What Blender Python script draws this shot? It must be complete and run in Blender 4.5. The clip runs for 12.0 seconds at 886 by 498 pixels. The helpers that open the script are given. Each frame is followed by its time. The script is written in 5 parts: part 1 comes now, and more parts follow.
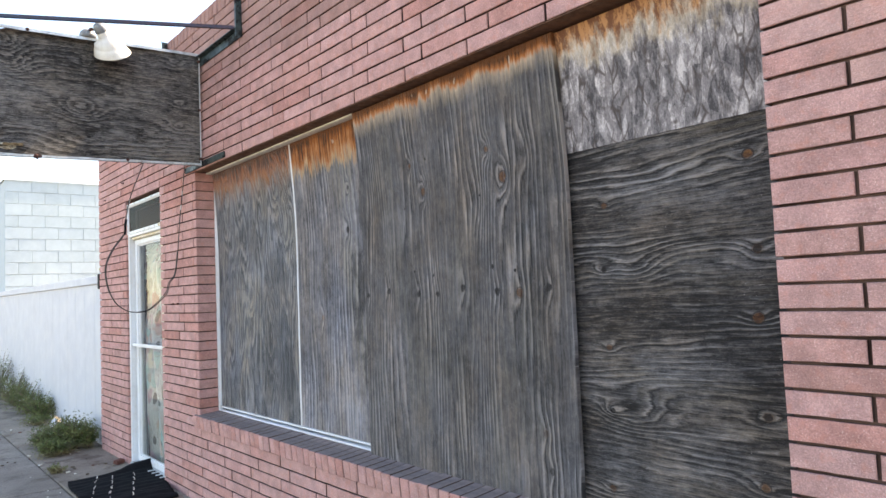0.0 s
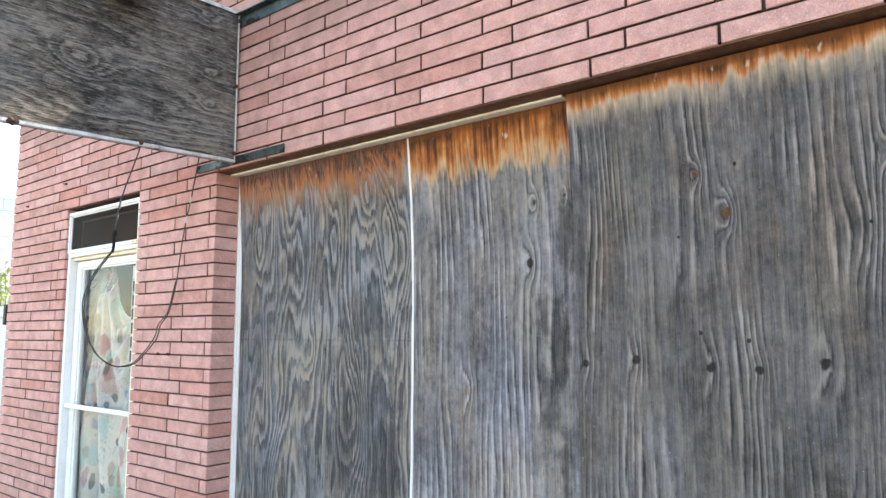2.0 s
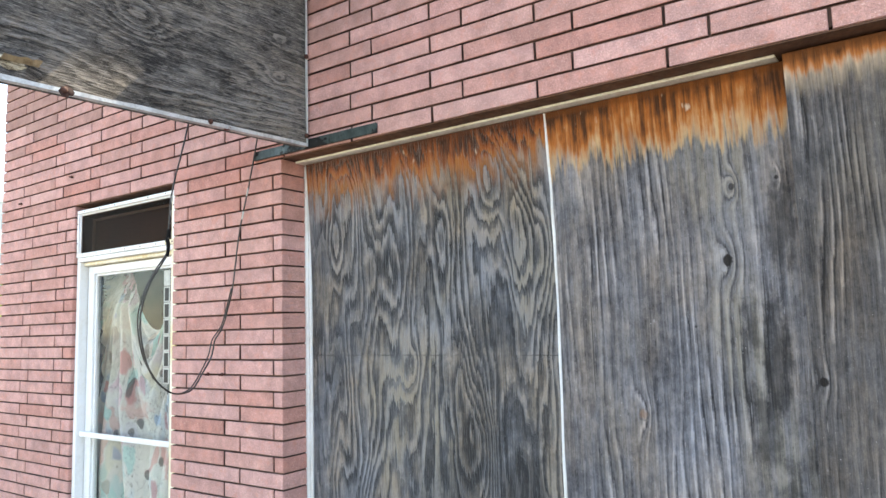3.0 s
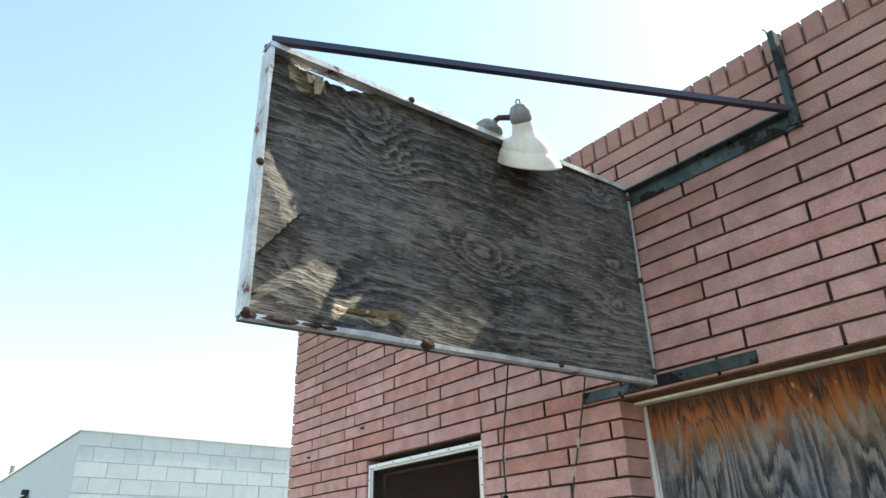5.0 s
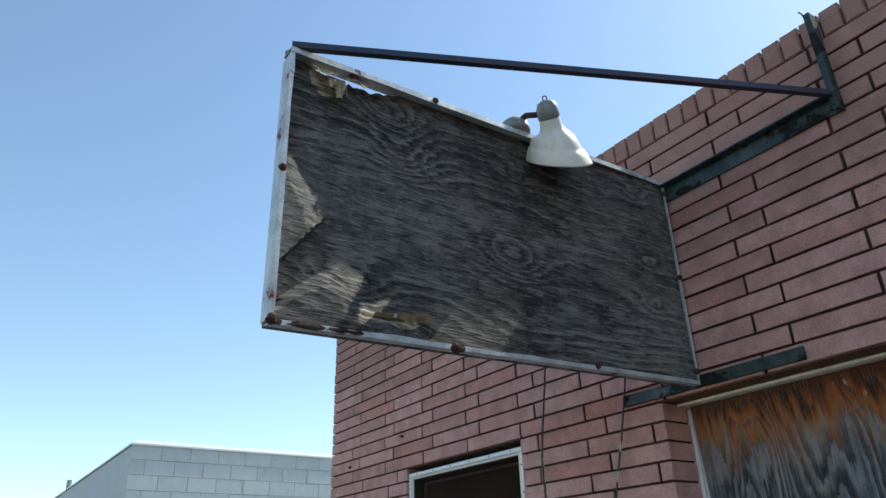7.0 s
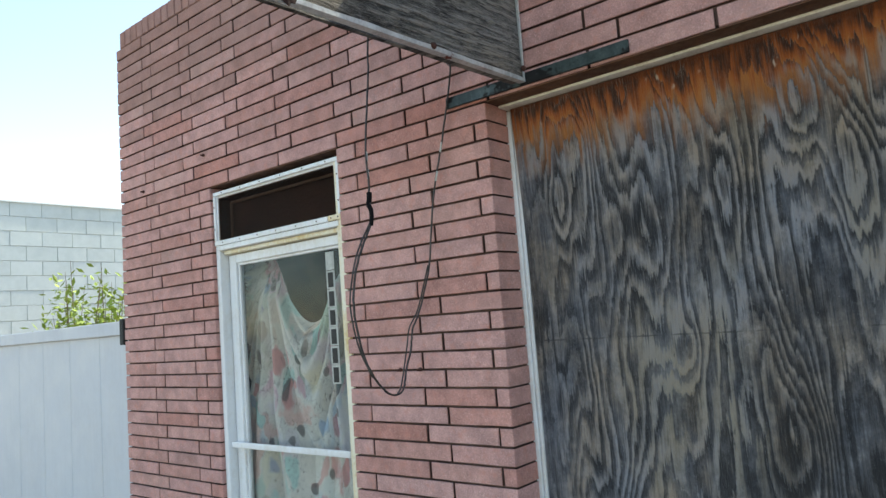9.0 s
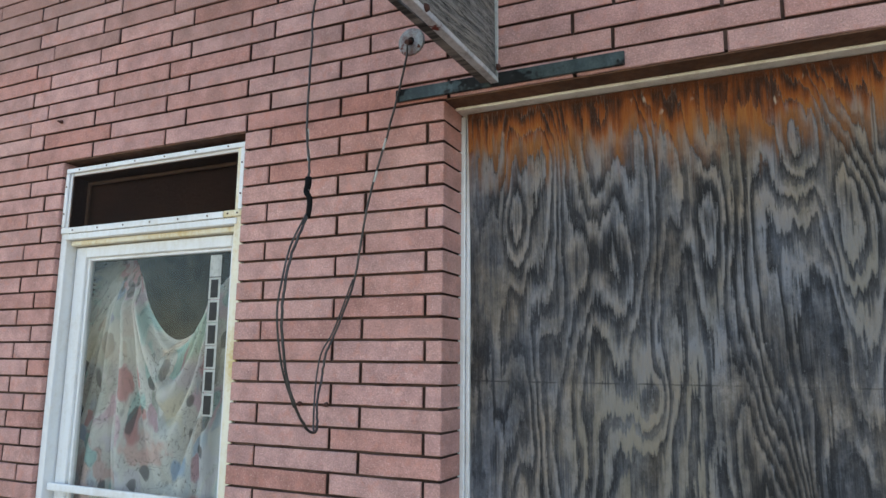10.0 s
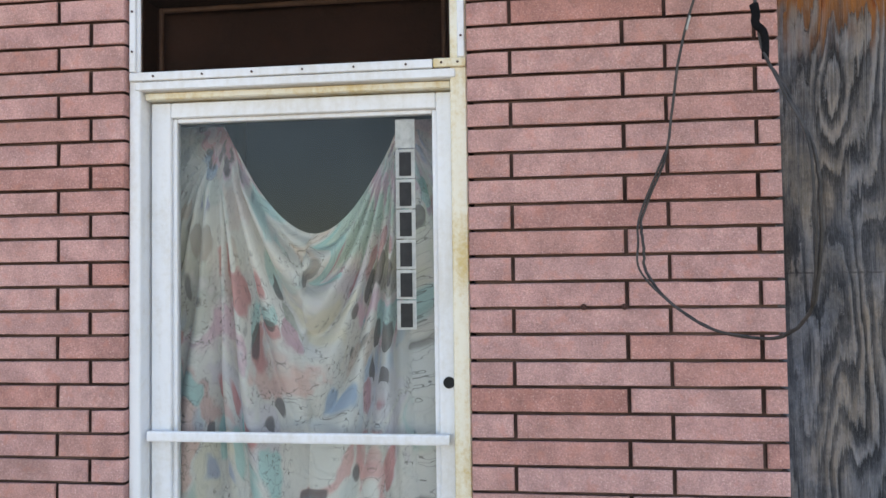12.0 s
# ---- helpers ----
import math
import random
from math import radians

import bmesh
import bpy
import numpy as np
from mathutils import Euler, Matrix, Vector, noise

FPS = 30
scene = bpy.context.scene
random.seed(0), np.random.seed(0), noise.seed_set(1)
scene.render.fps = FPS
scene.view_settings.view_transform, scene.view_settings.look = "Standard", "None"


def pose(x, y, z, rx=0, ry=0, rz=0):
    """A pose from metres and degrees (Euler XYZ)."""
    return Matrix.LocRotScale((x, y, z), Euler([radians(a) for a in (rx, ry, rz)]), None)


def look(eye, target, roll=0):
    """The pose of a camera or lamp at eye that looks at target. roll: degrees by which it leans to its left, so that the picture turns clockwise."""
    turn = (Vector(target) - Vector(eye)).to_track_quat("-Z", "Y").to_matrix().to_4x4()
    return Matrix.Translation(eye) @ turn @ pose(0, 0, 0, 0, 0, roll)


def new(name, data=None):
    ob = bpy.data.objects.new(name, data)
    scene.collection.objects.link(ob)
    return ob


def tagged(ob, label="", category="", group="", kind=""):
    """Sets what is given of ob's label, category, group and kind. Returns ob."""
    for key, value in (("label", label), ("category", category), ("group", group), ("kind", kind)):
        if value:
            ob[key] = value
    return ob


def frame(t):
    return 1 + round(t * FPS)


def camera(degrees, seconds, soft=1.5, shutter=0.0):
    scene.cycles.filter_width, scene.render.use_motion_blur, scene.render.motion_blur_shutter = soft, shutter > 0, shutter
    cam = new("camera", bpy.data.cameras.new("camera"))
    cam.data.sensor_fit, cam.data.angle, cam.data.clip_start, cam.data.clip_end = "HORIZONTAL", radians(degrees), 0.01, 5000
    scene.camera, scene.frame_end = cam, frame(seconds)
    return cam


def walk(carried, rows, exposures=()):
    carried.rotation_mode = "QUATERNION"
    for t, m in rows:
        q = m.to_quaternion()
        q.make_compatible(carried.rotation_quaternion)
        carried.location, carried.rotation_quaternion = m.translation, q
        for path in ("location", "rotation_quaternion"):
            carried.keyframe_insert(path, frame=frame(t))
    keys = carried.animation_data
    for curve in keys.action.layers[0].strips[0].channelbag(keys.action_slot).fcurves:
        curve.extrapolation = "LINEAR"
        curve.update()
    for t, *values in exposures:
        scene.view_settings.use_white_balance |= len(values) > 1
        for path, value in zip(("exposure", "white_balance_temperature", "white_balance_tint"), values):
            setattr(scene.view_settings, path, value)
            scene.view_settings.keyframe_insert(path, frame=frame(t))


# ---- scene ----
cam = camera(64.7, 12.0)
PATH = [
    (0, (0.058, -0.005, 1.449), (1.334, 1.530, 1.567), -2.40),
    (0.5, (-0.036, 0.436, 1.414), (1.316, 1.904, 1.534), 1.48),
    (1, (-0.024, 0.833, 1.449), (1.475, 2.153, 1.546), 2.65),
    (1.5, (0.050, 1.316, 1.560), (1.600, 2.574, 1.684), 1.12),
    (2, (-0.126, 1.737, 1.540), (1.419, 2.984, 1.776), -0.17),
    (2.5, (-0.171, 2.111, 1.540), (1.421, 3.300, 1.764), -0.95),
    (2.7, (-0.159, 2.295, 1.571), (1.477, 3.423, 1.790), -1.43),
    (4.3, (-0.207, 3.133, 1.682), (1.216, 4.501, 2.003), -4.30),
    (4.5, (-0.196, 3.151, 1.714), (1.129, 4.546, 2.261), -4.65),
    (5, (-0.206, 3.183, 1.800), (0.927, 4.604, 2.634), -1.45),
    (5.5, (-0.190, 3.175, 1.804), (0.843, 4.602, 2.748), -1.60),
    (6, (-0.181, 3.180, 1.804), (0.812, 4.640, 2.742), -1.90),
    (6.5, (-0.171, 3.183, 1.804), (0.816, 4.654, 2.731), -2.10),
    (7, (-0.155, 3.196, 1.797), (0.879, 4.676, 2.656), -1.75),
    (7.5, (-0.121, 3.252, 1.778), (1.051, 4.752, 2.388), -1.90),
    (7.7, (-0.107, 3.269, 1.763), (1.105, 4.779, 2.263), -2.25),
    (9.3, (-0.117, 3.511, 1.594), (1.529, 4.632, 1.776), -2.45),
    (9.5, (-0.110, 3.593, 1.597), (1.603, 4.601, 1.820), -0.90),
    (10, (0.019, 3.896, 1.551), (1.805, 4.732, 1.879), 0.60),
    (10.5, (0.022, 4.293, 1.588), (1.886, 4.966, 1.856), -4.10),
    (11, (-0.042, 4.631, 1.547), (1.903, 5.050, 1.744), -0.70),
    (11.5, (0.017, 4.999, 1.499), (1.985, 5.293, 1.683), 1.10),
    (12, (0.071, 5.357, 1.523), (2.056, 5.578, 1.587), -0.75),
]
EXPOSURE = [(0, 2.0, 7900, 13), (0.5, 2.05, 7900, 13), (1.0, 2.05, 8000, 13), (1.5, 2.4, 8000, 12), (2.0, 2.47, 7900, 9), (2.5, 2.42, 7900, 9), (4.3, 2.25, 7900, 3), (4.5, 2.13, 7900, 0), (5.0, 1.52, 7500, 1), (5.5, 1.1, 7100, 2), (6.0, 0.85, 6700, 1), (6.5, 0.68, 6500, 1), (7.5, 0.6, 6600, 1), (7.7, 0.7, 6800, 2), (9.3, 1.52, 7500, 4), (10.0, 1.6, 7600, 7), (10.5, 1.72, 7750, 9), (11.0, 1.88, 7800, 12), (11.5, 1.81, 7800, 12), (12.0, 1.72, 7900, 14)]
walk(cam, [(t, look(eye, target, roll)) for t, eye, target, roll in PATH],
     exposures=EXPOSURE)

# ---- world and sun ----
SUN_EL, SUN_AZ = 52.0, 94.5          # azimuth from +y towards +x
world = bpy.data.worlds.new("world")
scene.world = world
world.use_nodes = True
wt = world.node_tree
sky = wt.nodes.new("ShaderNodeTexSky")
sky.sky_type, sky.sun_disc = "NISHITA", False
sky.sun_elevation, sky.sun_rotation = radians(SUN_EL), radians(SUN_AZ)
sky.air_density, sky.dust_density, sky.ozone_density = 1.0, 0.35, 1.0
wt.nodes["Background"].inputs["Strength"].default_value = 0.15
wt.links.new(sky.outputs["Color"], wt.nodes["Background"].inputs["Color"])
sun = new("sun", bpy.data.lights.new("sun", "SUN"))
sun.data.energy, sun.data.angle, sun.data.color = 4.0, radians(0.5), (1.0, 0.95, 0.87)
_e, _a = radians(SUN_EL), radians(SUN_AZ)
sun.matrix_world = look((0, 0, 20), Vector((0, 0, 20)) - Vector((math.cos(_e) * math.sin(_a), math.cos(_e) * math.cos(_a), math.sin(_e))))


# ---- node writing ----
class S:
    """A socket in a node tree, with arithmetic."""

    def __init__(self, nt, sock):
        self.nt, self.s = nt, sock

    def op(self, kind, *others, clamp=False):
        n = self.nt.nodes.new("ShaderNodeMath")
        n.operation, n.use_clamp = kind, clamp
        for i, o in enumerate((self, *others)):
            put(self.nt, o, n.inputs[i])
        return S(self.nt, n.outputs[0])

    def __add__(self, o): return self.op("ADD", o)
    def __radd__(self, o): return self.op("ADD", o)
    def __sub__(self, o): return self.op("SUBTRACT", o)
    def __rsub__(self, o): return (self * -1.0) + o
    def __mul__(self, o): return self.op("MULTIPLY", o)
    def __rmul__(self, o): return self.op("MULTIPLY", o)
    def __truediv__(self, o): return self.op("DIVIDE", o)
    def sin(self): return self.op("SINE")
    def abs(self): return self.op("ABSOLUTE")
    def max(self, o): return self.op("MAXIMUM", o)
    def fract(self): return self.op("FRACT")
    def pow(self, e): return self.op("POWER", e)
    def exp(self): return self.op("EXPONENT")
    def clamp(self): return self.op("ADD", 0.0, clamp=True)

    def range(self, a, b, lo=0.0, hi=1.0, smooth=True):
        n = self.nt.nodes.new("ShaderNodeMapRange")
        n.interpolation_type = "SMOOTHSTEP" if smooth else "LINEAR"
        put(self.nt, self, n.inputs[0])
        for i, v in enumerate((a, b, lo, hi)):
            put(self.nt, v, n.inputs[i + 1])
        return S(self.nt, n.outputs[0])

    def ramp(self, *stops):
        n = self.nt.nodes.new("ShaderNodeValToRGB")
        r = n.color_ramp
        while len(r.elements) < len(stops):
            r.elements.new(0.5)
        for e, (p, c) in zip(r.elements, stops):
            e.position, e.color = p, (*c, 1)
        put(self.nt, self, n.inputs[0])
        return S(self.nt, n.outputs[0])


def put(nt, value, sock):
    if isinstance(value, S):
        nt.links.new(value.s, sock)
    elif isinstance(value, (tuple, list)) and sock.type == "RGBA":
        sock.default_value = (*value, 1)
    else:
        sock.default_value = value


class Mat:
    """A node material under construction."""

    def __init__(self, name):
        self.m = bpy.data.materials.new(name)
        self.m.use_nodes = True
        self.nt = self.m.node_tree
        self.b = self.nt.nodes["Principled BSDF"]
        self.out = self.nt.nodes["Material Output"]

    def node(self, kind): return self.nt.nodes.new(kind)

    def xyz(self):
        """Object coordinates, split."""
        c, sp = self.node("ShaderNodeTexCoord"), self.node("ShaderNodeSeparateXYZ")
        self.nt.links.new(c.outputs["Object"], sp.inputs[0])
        return [S(self.nt, o) for o in sp.outputs]

    def normal(self):
        c, sp = self.node("ShaderNodeTexCoord"), self.node("ShaderNodeSeparateXYZ")
        self.nt.links.new(c.outputs["Normal"], sp.inputs[0])
        return [S(self.nt, o) for o in sp.outputs]

    def vec(self, x, y, z):
        n = self.node("ShaderNodeCombineXYZ")
        for i, v in enumerate((x, y, z)):
            put(self.nt, v, n.inputs[i])
        return S(self.nt, n.outputs[0])

    def rand(self):
        """A number for each object or loose piece."""
        a, g = self.node("ShaderNodeObjectInfo"), self.node("ShaderNodeNewGeometry")
        return (S(self.nt, a.outputs["Random"]) + S(self.nt, g.outputs["Random Per Island"])).fract()

    def noise(self, v, scale=1.0, detail=3.0, rough=0.55, dist=0.0):
        n = self.node("ShaderNodeTexNoise")
        put(self.nt, v, n.inputs["Vector"])
        for k, x in (("Scale", scale), ("Detail", detail), ("Roughness", rough), ("Distortion", dist)):
            n.inputs[k].default_value = x
        return S(self.nt, n.outputs[0])

    def cells(self, v, scale, feature="F1", out="Distance", rnd=1.0):
        n = self.node("ShaderNodeTexVoronoi")
        n.feature = feature
        put(self.nt, v, n.inputs["Vector"])
        n.inputs["Scale"].default_value, n.inputs["Randomness"].default_value = scale, rnd
        return S(self.nt, n.outputs[out])

    def mix(self, f, a, b, blend="MIX"):
        n = self.node("ShaderNodeMix")
        n.data_type, n.blend_type = "RGBA", blend
        put(self.nt, f, n.inputs[0])
        put(self.nt, a, n.inputs[6])
        put(self.nt, b, n.inputs[7])
        return S(self.nt, n.outputs[2])

    def gain(self, c, f):
        """Colour c times the number f."""
        n = self.node("ShaderNodeVectorMath")
        n.operation = "SCALE"
        put(self.nt, c, n.inputs[0])
        put(self.nt, f, n.inputs["Scale"])
        return S(self.nt, n.outputs[0])

    def done(self, colour, rough=0.8, metal=0.0, bump=None, depth=0.002, spec=0.5):
        put(self.nt, colour, self.b.inputs["Base Color"])
        put(self.nt, rough, self.b.inputs["Roughness"])
        put(self.nt, metal, self.b.inputs["Metallic"])
        put(self.nt, spec, self.b.inputs["Specular IOR Level"])
        if bump is not None:
            n = self.node("ShaderNodeBump")
            n.inputs["Distance"].default_value = depth
            put(self.nt, bump, n.inputs["Height"])
            self.nt.links.new(n.outputs[0], self.b.inputs["Normal"])
        return self.m


# ---- materials ----
def brick_material(name):
    m = Mat(name)
    x, y, z = m.xyz()
    g, sp = m.node("ShaderNodeNewGeometry"), m.node("ShaderNodeSeparateXYZ")
    m.nt.links.new(g.outputs["Position"], sp.inputs[0])
    px, py, pz = [S(m.nt, o) for o in sp.outputs]
    r = m.rand()
    o = r * 37.0
    v = m.vec(x + o, y + o * 1.7, z - o)
    coarse, grain, speck = m.noise(v, 11, 5, 0.65), m.noise(v, 170, 4, 0.75), m.noise(v, 240, 2, 0.6)
    drag = m.noise(m.vec(x + o, y * 40 + o, z * 160), 1.0, 3, 0.6)
    base = r.ramp((0.0, (0.535, 0.261, 0.225)), (0.12, (0.559, 0.305, 0.271)), (0.5, (0.589, 0.336, 0.310)), (0.85, (0.574, 0.316, 0.290)), (0.95, (0.535, 0.272, 0.240)), (1.0, (0.495, 0.225, 0.185)))
    c = m.gain(base, coarse.range(0.3, 0.7, 0.78, 1.13))
    c = m.gain(c, (grain * 0.6 + speck * 0.4).range(0.36, 0.64, 0.82, 1.16))
    c = m.mix(speck.range(0.60, 0.72) * 0.5, c, (0.78, 0.60, 0.54))
    c = m.mix(grain.range(0.56, 0.74) * 0.45, c, (0.30, 0.12, 0.095))
    c = m.mix(m.noise(v, 28, 3, 0.6).range(0.52, 0.70) * 0.4, c, (0.60, 0.25, 0.19))
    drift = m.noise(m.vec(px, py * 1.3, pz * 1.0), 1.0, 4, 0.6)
    # Random soil, plus a browner tone that grows above 2.4 m.
    soil_height = (m.noise(v, 3.0, 4, 0.6) * 0.6 + (r * 13.7).fract() * 0.3 + drift * 0.5 + pz.range(2.4, 3.3) * 0.56).range(0.78, 1.15)
    c = m.mix(soil_height * 0.55, c, (0.20, 0.12, 0.095))
    chalk = (drift * 0.7 + (r * 5.3).fract() * 0.35).range(0.62, 0.85)
    c = m.mix(chalk * 0.34, c, (0.64, 0.43, 0.38))
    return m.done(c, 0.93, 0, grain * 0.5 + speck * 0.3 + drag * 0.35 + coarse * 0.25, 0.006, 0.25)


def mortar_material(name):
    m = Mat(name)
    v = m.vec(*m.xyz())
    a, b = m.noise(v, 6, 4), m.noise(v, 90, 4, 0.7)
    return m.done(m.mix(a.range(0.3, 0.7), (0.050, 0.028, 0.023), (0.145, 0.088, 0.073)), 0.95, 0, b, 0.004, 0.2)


def wood_material(name, across, along, seed, dark, light, rings=18.0, wander=1.0, knots=(), wave=(2.2, 0.55), tan=None, stain=None, band=0.0, ridge=0.5, fibre=0.5, streak=0.5, blotch=0.5, jag=0.02, slope=0.9, bias=0.5, worn=(), tall=1.5, cracks=0.5, pale_low=None, group=4.0, soot=(), length=11.0, sheen=0.12, drift=0.6, dash=0.0, seam=None, soot_weight=0.85):
    """Weathered plywood; across and along name the sheet's axes (0, 1, 2). The growth rings are level lines of a drawn-out field:
    band gives them broad two-toned plateaus with toothed edges, ridge gives them thin raised pale lines, in groups.
    knots: (across, along, size, darkness, ring height, rust). worn: (across, along, half width, half height) of flaked places.
    drift: how far the grey wanders between brown and blue. dash: short broken fibres. seam: height of a pressed line across the grain."""
    m = Mat(name)
    p = m.xyz()
    u, w = p[across], p[along]
    fib = m.noise(m.vec(u * 330, w * length, seed), 1.0, 4, 0.7)
    grit = m.noise(m.vec(u * 380, w * 260, seed + 19), 1.0, 2, 0.6)
    fib2 = m.noise(m.vec(u * 75, w * 2.2, seed + 9), 1.0, 4, 0.65)
    teeth = m.noise(m.vec(u * 150, w * 6, seed + 11), 1.0, 2, 0.5)
    spots = m.noise(m.vec(u * 22, w * 9, seed + 13), 1.0, 5, 0.65)
    patch = m.noise(m.vec(u * 3.2, w * 1.5, seed + 5), 1.0, 4, 0.6)
    mottle = m.noise(m.vec(u * 17, w * 13, seed + 27), 1.0, 5, 0.7)
    fine = m.noise(m.vec(u * 60, w * 34, seed + 29), 1.0, 4, 0.75, 0.6)
    pit = m.noise(m.vec(u * 420, w * 90, seed + 15), 1.0, 3, 0.7)
    warm = m.noise(m.vec(u * 6.5, w * 2.6, seed + 61), 1.0, 4, 0.6)
    broken = m.noise(m.vec(u * 11, w * 2.4, seed + 63), 1.0, 3, 0.6).range(0.36, 0.60, 0.12, 1.0)
    f = m.noise(m.vec(u * wave[0], w * wave[1], seed), 1.0, 2.0, 0.45) * wander + u * slope
    f = f + m.noise(m.vec(u * wave[0] * 3.3, w * wave[1] * 4.0, seed + 3), 1.0, 2, 0.5) * 0.22 * wander + (teeth - 0.5) * jag * 2.0 + (fib2 - 0.5) * jag + (fine - 0.5) * jag * 0.8
    knot = rusty = halo = near = rim = None
    for a, b, size, weight, rise, rust in knots:
        d2 = ((u - a) / size).pow(2.0) + ((w - b) / (size * tall)).pow(2.0)
        r2 = ((u - a) / size).pow(2.0) + ((w - b) / (size * 1.15)).pow(2.0) + (spots - 0.5) * 1.5 + (fine - 0.5) * 1.6 + (mottle - 0.5) * 1.2
        if rise:
            f = f + (d2 * -0.30).exp() * rise
            q = (d2 * -0.11).exp()
            near = q if near is None else near.max(q)
        if weight:
            k = r2.range(0.85, 0.30) * min(weight, 1.0)
            knot = k if knot is None else knot.max(k)
            h = (d2 * -0.22).exp() * 0.5
            halo = h if halo is None else halo + h
        if rust:
            k = r2.range(0.95, 0.45) * rust
            rusty = k if rusty is None else rusty.max(k)
            k = (r2 - 1.05).abs().range(0.42, 0.10) * rust
            rim = k if rim is None else rim.max(k)
    ring = (f * rings).fract()
    weight = m.noise(m.vec(u * group, w * 0.9, seed + 17), 1.0, 3).range(0.42, 0.60, 0.12, 1.0) * broken
    if near is not None:
        weight = weight.max(near * 0.8)
    plateau = ring.range(0.0, 0.10) * ring.range(0.66, 0.52)
    inner = (ring - 0.30).abs().range(0.10, 0.02)
    pale = ring.range(0.0, 0.20) * ring.range(0.55, 0.20) * weight
    shade = (ring.range(0.74, 0.93) * ring.range(1.0, 0.985)) * weight
    tone = (plateau - 0.42) * band * (0.45 + 0.75 * broken) + inner * band * 0.15 + (pale * 0.8 - shade * 0.6) * ridge + (fib - 0.5) * 2.0 * fibre + (fib2 - 0.5) * 1.9 * streak + (patch - 0.5) * 2.2 * blotch + ((spots - 0.5) * 0.5 + (mottle - 0.5) * 1.2 + (fine - 0.5) * 1.0) * blotch + (pit - 0.5) * 0.6 * fibre + (grit - 0.5) * 0.7 * fibre + bias
    if dash:
        bits = m.noise(m.vec(u * 150, w * 15, seed + 65), 1.0, 3, 0.6)
        tone = tone + (bits.range(0.57, 0.66) - bits.range(0.43, 0.34)) * dash
    if pale_low:
        tone = tone + w.range(pale_low[0], pale_low[1]) * (patch * 0.8 + fib2 * 0.5) * pale_low[2]
    mid = tuple((a + b) * 0.45 for a, b in zip(dark, light))
    c = tone.ramp((0.0, tuple(x * 0.5 for x in dark)), (0.22, dark), (0.5, mid), (0.8, light), (1.0, tuple(min(x * 1.5, 0.8) for x in light)))
    lean_hue = warm * 0.75 + mottle * 0.25 + (plateau - 0.4) * 0.05
    c = m.mix(0.9 * drift, c, lean_hue.ramp((0.36, (0.86, 0.98, 1.14)), (0.48, (0.97, 1.0, 1.04)), (0.56, (1.08, 1.0, 0.90)), (0.68, (1.22, 1.0, 0.74))), "MULTIPLY")
    if tan:
        c = m.mix(m.noise(m.vec(u * 4.5, w * 1.2, seed + 21), 1.0, 3).range(0.46, 0.70) * (0.25 + plateau * 0.5), c, m.gain(tan, tone.range(0.1, 0.9, 0.4, 1.7)))
    crack = m.noise(m.vec(u * 85, w * 0.8, seed + 31), 1.0, 2, 0.5).range(0.69, 0.73)
    c = m.mix(crack * cracks, c, (0.014, 0.012, 0.012))
    gouge = m.noise(m.vec(u * 130, w * 17, seed + 33), 1.0, 3, 0.6)
    c = m.mix(gouge.range(0.66, 0.72) * 0.75, c, (0.020, 0.018, 0.018))
    c = m.mix(gouge.range(0.33, 0.27) * 0.5, c, tuple(x * 1.7 for x in light))
    fleck = m.noise(m.vec(u * 170, w * 120, seed + 67), 1.0, 2, 0.6)
    c = m.mix(fleck.range(0.69, 0.75) * spots.range(0.42, 0.6) * 0.7, c, tuple(min(x * 2.3, 0.7) for x in light))
    c = m.mix(fleck.range(0.29, 0.24) * 0.6, c, (0.018, 0.016, 0.015))
    if seam:
        line = (w - seam + (fine - 0.5) * 0.006).abs().range(0.0035, 0.0008) * broken
        c = m.mix(line * 0.7, c, (0.03, 0.027, 0.026))
    if stain:
        top, deep, hue, pale_hue, reach = stain
        drip = (m.noise(m.vec(u * 7, w * 4.0, seed + 40), 1.0, 3, 0.6) - 0.5) * 1.5 + (m.noise(m.vec(u * 42, w * 2.4, seed + 44), 1.0, 4, 0.65) - 0.5) * 2.0
        edge = (top - w) / deep - drip
        run = m.noise(m.vec(u * 60, w * 5.0, seed + 50), 1.0, 4, 0.65) * 0.6 + m.noise(m.vec(u * 13, w * 7, seed + 52), 1.0, 4, 0.6) * 0.7 + (ring - 0.5) * (0.12 + 0.8 * band) - 0.65
        hot = edge * 0.62 + run * 1.25 + 0.04
        orange = hot.ramp((0.05, tuple(x * 0.16 for x in hue)), (0.24, tuple(x * 0.55 for x in hue)), (0.42, hue), (0.62, tuple(x * 0.65 + y * 0.42 for x, y in zip(hue, pale_hue))), (0.85, pale_hue))
        c = m.mix(edge.range(1.0 + reach, 1.0) * edge.range(0.4, 0.9) * (run + 0.55).range(0.2, 0.9), c, m.mix(fib2, tuple(x * 0.6 for x in pale_hue), pale_hue))
        c = m.mix(edge.range(1.25, 0.65) * 0.97, c, orange)
        white = m.noise(m.vec(u * 24, w * 9, seed + 54), 1.0, 3, 0.6).range(0.64, 0.72) * edge.range(1.2, 0.5)
        c = m.mix(white * 0.7, c, (0.62, 0.50, 0.40))
        lip = ((top - w) / 0.018 - (run + 0.5)).range(1.0, 0.2)
        c = m.mix(lip * 0.6, c, tuple(x * 0.42 for x in hue))
